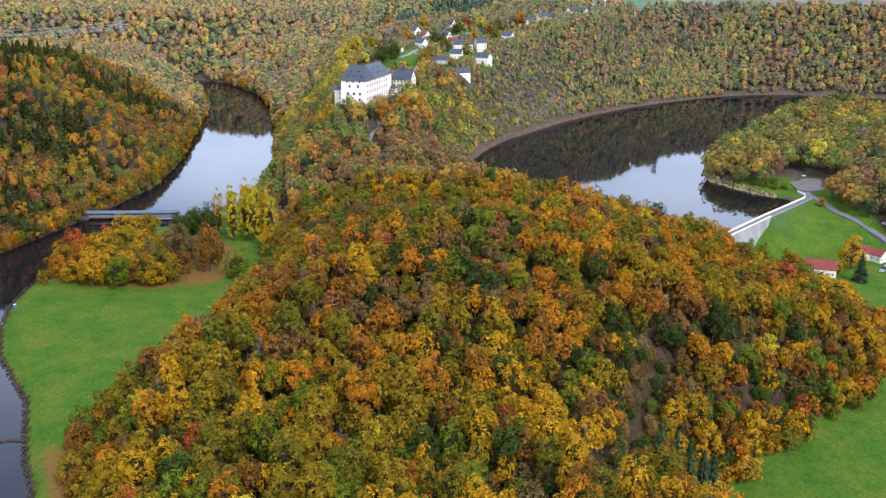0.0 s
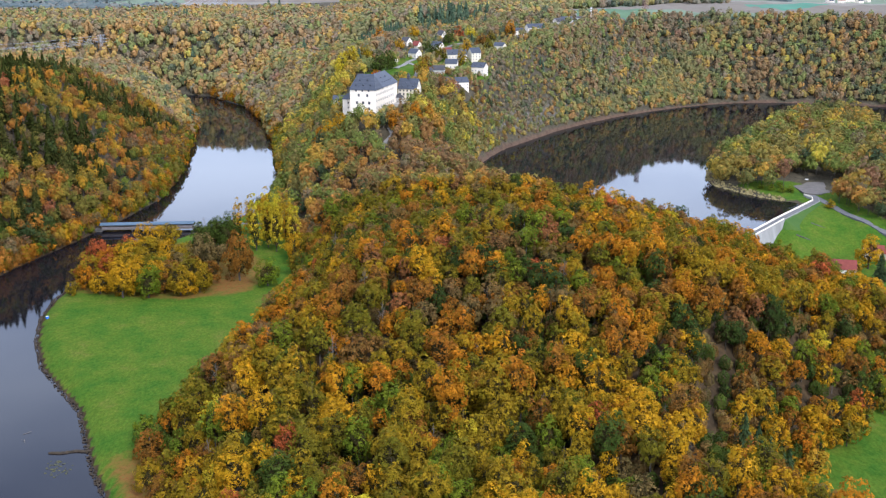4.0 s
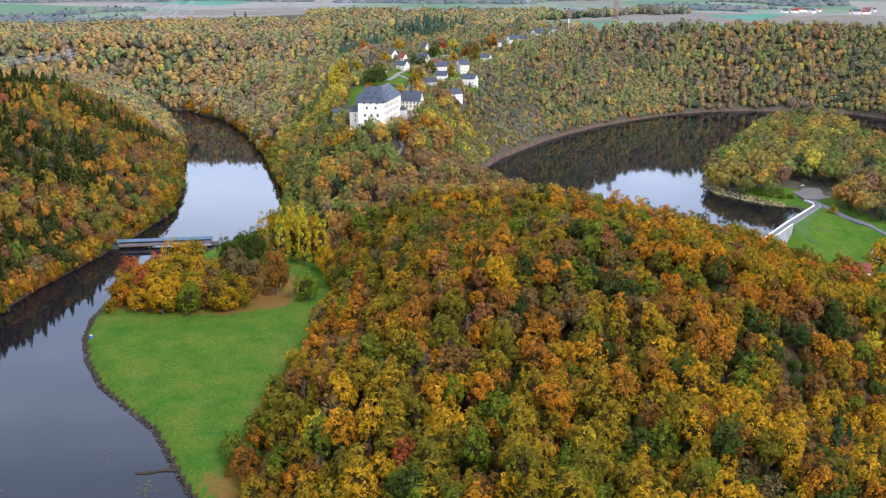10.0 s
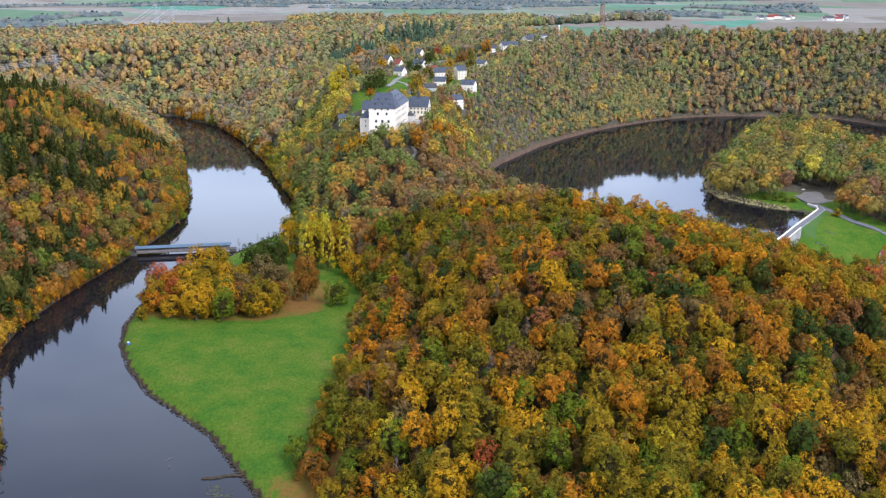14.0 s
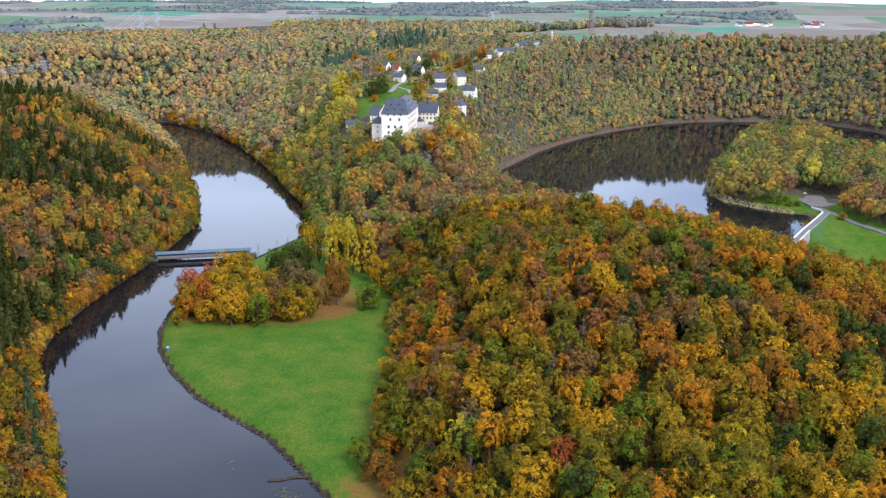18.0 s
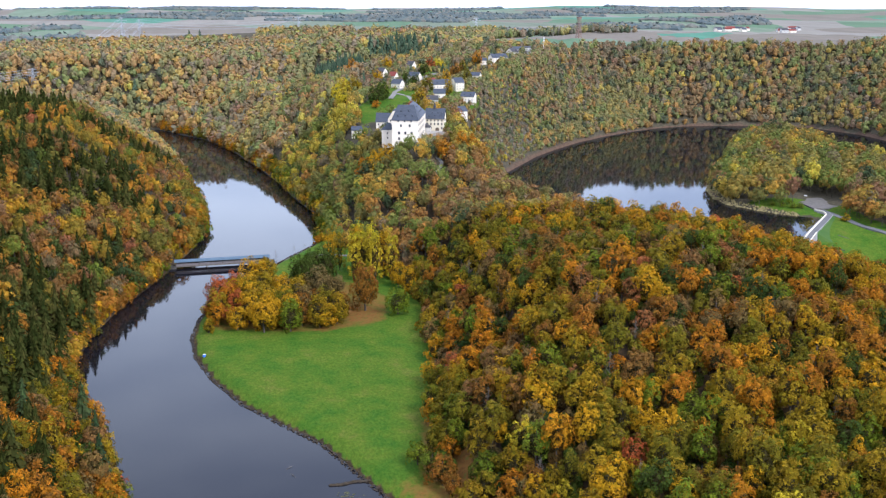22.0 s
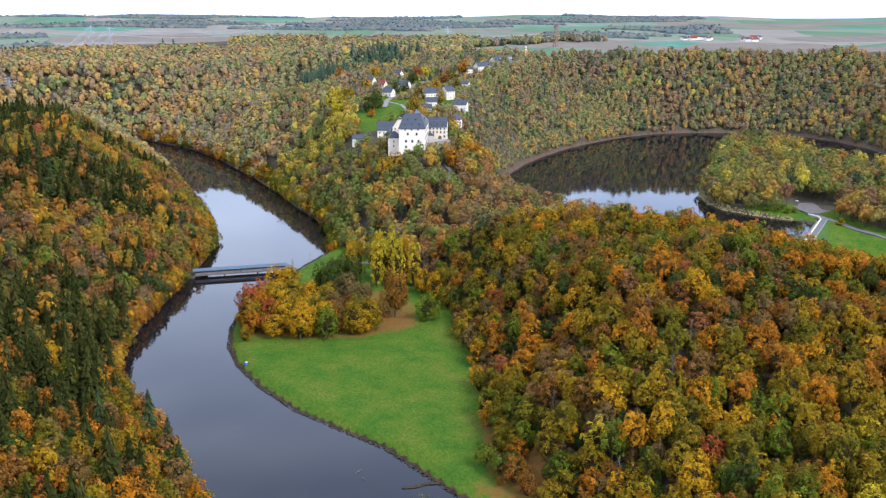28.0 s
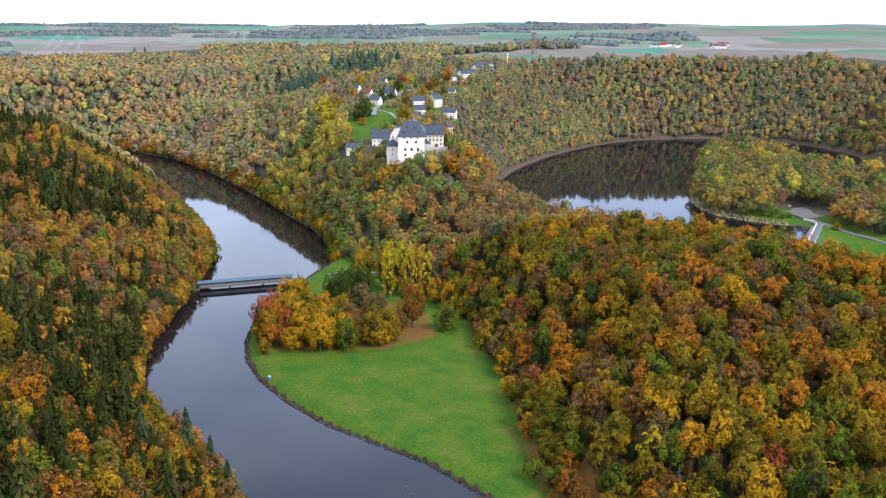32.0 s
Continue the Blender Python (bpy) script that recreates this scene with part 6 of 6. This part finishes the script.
# ---- parked cars, chapel, mast ----
def car(x, y, turn, mat, colour, where):
    top = thing("car", f"{colour} parked car {where}", "car", pose(x, y, gz(x, y) + 0.3, 0, 0, turn), "parked cars")
    body = add_solid(bmesh.new(), [(-2.1, -0.85, 0.25), (2.1, -0.85, 0.25), (2.1, 0.85, 0.25), (-2.1, 0.85, 0.25)], [(-2.05, -0.8, 0.85), (2.0, -0.8, 0.8), (2.0, 0.8, 0.8), (-2.05, 0.8, 0.85)])
    part("body", body, top, "", mat)
    cab = add_solid(bmesh.new(), [(-1.8, -0.78, 0.85), (0.9, -0.78, 0.85), (0.9, 0.78, 0.85), (-1.8, 0.78, 0.85)], [(-1.4, -0.65, 1.4), (0.3, -0.65, 1.4), (0.3, 0.65, 1.4), (-1.4, 0.65, 1.4)])
    part("cabin", cab, top, "dark windows", M_GLASS)
    part("roof", box(-1.35, 0.25, -0.63, 0.63, 1.4, 1.46), top, "", mat)
    for wx in (-1.3, 1.3):
        for wy in (-0.8, 0.8):
            bm = bmesh.new()
            add_bar(bm, (wx, wy - 0.1, 0.32), (wx, wy + 0.1, 0.32), 0.32, None, 10)
            part("wheel", bm, top, "", M_DARKROOF)


M_SILVER = plain("silver_paint", (0.55, 0.55, 0.56), (0.62, 0.62, 0.63), 1.0, 0.35)
M_DARKCAR = plain("dark_blue_paint", (0.02, 0.03, 0.06), (0.03, 0.04, 0.08), 1.0, 0.3)
for k, (x, y, a) in enumerate(((284, 636, -60), (262, 580, 24), (266, 585, 15), (258, 574, 40), (27, 984, 60), (31, 981, 60), (-14, 1085, 30), (126, 1158, 10))):
    car(x, y, a, (M_SILVER, M_DARKCAR, M_WHITE)[k % 3], ("silver", "dark blue", "white")[k % 3], "beside the houses")
chapel = thing("chapel", "tiny white chapel with a gabled roof at the lane", "chapel", pose(-42, 1026, gz(-42, 1026), 0, 0, -70))
part("wall", gable_wall(3.6, 3.0, 2.4, 1.8, -1.0), chapel, "", M_WHITE)
part("roof", roof_shell(3.6, 3.0, 2.4, 1.8, 0.25, 0.0, 0.15), chapel, "", M_DARKROOF)
part("door", box(-0.5, 0.5, -1.56, -1.5, 0.0, 1.8), chapel, "dark doorway", M_DARKFRAME)
mast = thing("radio_mast", "slender pale mast behind the village villa", "mast", pose(190, 1242, gz(190, 1242)))
bm = bmesh.new()
add_bar(bm, (0, 0, -1), (0, 0, 22), 0.35, 0.18, 6)
part("pole", bm, mast, "", M_WHITE)
for z in (17, 20):
    part("antenna", box(-0.9, 0.9, -0.25, 0.25, z, z + 1.6), mast, "", M_FRAME)

# ---- far things ----
tower = thing("lookout_tower", "slender brown lattice lookout tower on the field's edge", "tower", pose(300, 1434, gz(300, 1434), 0, 0, 20))
TH = 29.0
for sx, sy in ((-1, -1), (1, -1), (1, 1), (-1, 1)):
    bm = bmesh.new()
    add_bar(bm, (2.9 * sx, 2.9 * sy, -1), (1.9 * sx, 1.9 * sy, TH), 0.38, 0.3)
    part("leg", bm, tower, "", M_RUST)
for k in range(8):
    z = 2 + 3.5 * k
    w = 2.9 - z / TH
    part("landing", box(-w - 0.2, w + 0.2, -w - 0.2, w + 0.2, z, z + 0.3), tower, "", M_RUST)
    bm = bmesh.new()
    for sx, sy, tx, ty in ((-1, -1, 1, -1), (1, -1, 1, 1), (1, 1, -1, 1), (-1, 1, -1, -1)):
        add_bar(bm, (w * sx, w * sy, z), (w * tx, w * ty, z + 3.4), 0.2)
    part("brace", bm, tower, "", M_RUST)
part("cabin", box(-2.6, 2.6, -2.6, 2.6, TH, TH + 2.2), tower, "", M_RUST)
part("roof", add_solid(bmesh.new(), [(-3.2, -3.2, TH + 2.2), (3.2, -3.2, TH + 2.2), (3.2, 3.2, TH + 2.2), (-3.2, 3.2, TH + 2.2)], [(-0.2, -0.2, TH + 4), (0.2, -0.2, TH + 4), (0.2, 0.2, TH + 4), (-0.2, 0.2, TH + 4)]), tower, "", M_DARKROOF)


def pylon(x, y, h, turn):
    top = thing("power_pylon", "grey steel lattice power pylon on the far plateau", "pylon", pose(x, y, gz(x, y), 0, 0, turn), "power pylons")
    for sx, sy in ((-1, -1), (1, -1), (1, 1), (-1, 1)):
        bm = bmesh.new()
        add_bar(bm, (3 * sx, 3 * sy, -1), (0.5 * sx, 0.5 * sy, h), 0.22, 0.14, 4)
        part("leg", bm, top, "", M_STEEL)
    bm = bmesh.new()
    for k in range(9):
        z, w = h * k / 9, 3 - 2.5 * k / 9
        z2, w2 = h * (k + 1) / 9, 3 - 2.5 * (k + 1) / 9
        for sx, sy, tx, ty in ((-1, -1, 1, -1), (1, -1, 1, 1), (1, 1, -1, 1), (-1, 1, -1, -1)):
            add_bar(bm, (w * sx, w * sy, z), (w2 * tx, w2 * ty, z2), 0.12, None, 4)
    part("lattice", bm, top, "", M_STEEL)
    for z, w in ((h * 0.7, 7.5), (h * 0.83, 9.5), (h * 0.95, 6.5)):
        bm = bmesh.new()
        add_bar(bm, (-w, 0, z), (w, 0, z), 0.25, None, 4)
        add_bar(bm, (-w, 0, z), (0, 0, z + 2), 0.14, None, 4)
        add_bar(bm, (w, 0, z), (0, 0, z + 2), 0.14, None, 4)
        part("crossarm", bm, top, "", M_STEEL)
    return top


PYLONS = [(-386, 2004, 36, 35), (-351, 1959, 36, 35), (-70, 1900, 34, 30), (265, 1930, 30, 10), (-449, 1453, 30, 40)]
for p in PYLONS:
    pylon(*p)
for (xa, ya, ha), (xb, yb, hb_) in (((-386, 2004, 36), (-449, 1453, 30)), ((-351, 1959, 36), (-430, 1440, 30)), ((-449, 1453, 30), (-640, 900, 40)), ((-351, 1959, 36), (-70, 1900, 34))):
    for k, (off, q) in enumerate(((-7, 0.7), (7, 0.7), (-9, 0.83), (9, 0.83), (0, 0.98))):
        a_, b_ = Vector((xa + off, ya, gz(xa, ya) + ha * q)), Vector((xb + off, yb, gz(xb, yb) + hb_ * q))
        s = np.linspace(0, 1, 15)
        mid = np.array(a_)[None] * (1 - s[:, None]) + np.array(b_)[None] * s[:, None]
        mid[:, 2] -= 36 * s * (1 - s)
        vv = np.concatenate([mid + (0.12, 0, -0.07), mid + (-0.12, 0, -0.07), mid + (0, 0, 0.14)])
        i_ = np.arange(14)
        me = np_mesh("power_line", vv, np.concatenate([np.c_[i_ + 15 * a, i_ + 1 + 15 * a, i_ + 1 + 15 * ((a + 1) % 3), i_ + 15 * ((a + 1) % 3)] for a in range(3)]))
        me.materials.append(M_STEEL)
        tagged(new("power_line", me), "thin grey overhead power line across the valley", "cable", "power lines")

# copse on the field hill and woods of the far plateau
def wood_patch(name, px, py, ra, rb, label, seed, templates, dark=0.0):
    g = np.random.default_rng(seed)
    rad = g.uniform(ra, rb, len(px))
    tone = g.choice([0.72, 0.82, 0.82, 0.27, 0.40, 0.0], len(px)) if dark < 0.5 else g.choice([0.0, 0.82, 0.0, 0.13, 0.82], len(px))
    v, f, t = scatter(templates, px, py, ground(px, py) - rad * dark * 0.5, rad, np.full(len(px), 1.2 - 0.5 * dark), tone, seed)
    tagged(new(name, np_mesh(name, v, f, [M_THIN_HAZED if dark < 0.5 else M_FARWOOD], t)), label, "forest", kind="stuff")


g = np.random.default_rng(33)
a_, r_ = g.uniform(0, 6.283, 150), np.sqrt(g.uniform(0, 1, 150))
wood_patch("copse", 420 + 110 * r_ * np.cos(a_), 1790 + 45 * r_ * np.sin(a_), 4.5, 7.0, "brown autumn copse on the field hill", 34, FAR)
X, Y = np.meshgrid(np.arange(-2600, 2600, 17.0), np.arange(2000, 4700, 20.0))
X, Y = X.ravel() + g.uniform(-8, 8, X.size), Y.ravel() + g.uniform(-10, 10, Y.size)
ok = (wavy(X * 0.6, Y * 1.1, 420, 5.0) + 0.2 * wavy(X, Y, 140, 2.0) > 0.30) & (np.abs(X + 150) < 0.48 * Y + 120) & (np.hypot(X - 930, Y - 2060) > 190)
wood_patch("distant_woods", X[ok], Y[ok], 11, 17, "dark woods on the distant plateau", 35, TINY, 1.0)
for i in range(22):
    x, y = 800 + (34 * i) % 260 + g.uniform(-15, 15), 2020 + 35 * (i % 4) + g.uniform(-15, 15)
    house(x, y, g.uniform(11, 22), g.uniform(9, 12), g.uniform(4.5, 6.5), 4.0, g.uniform(-40, 40), "white" if i % 3 else "grey", ("dark", "red", "slate")[i % 3], "house", "houses of the distant village", "in the distant village")
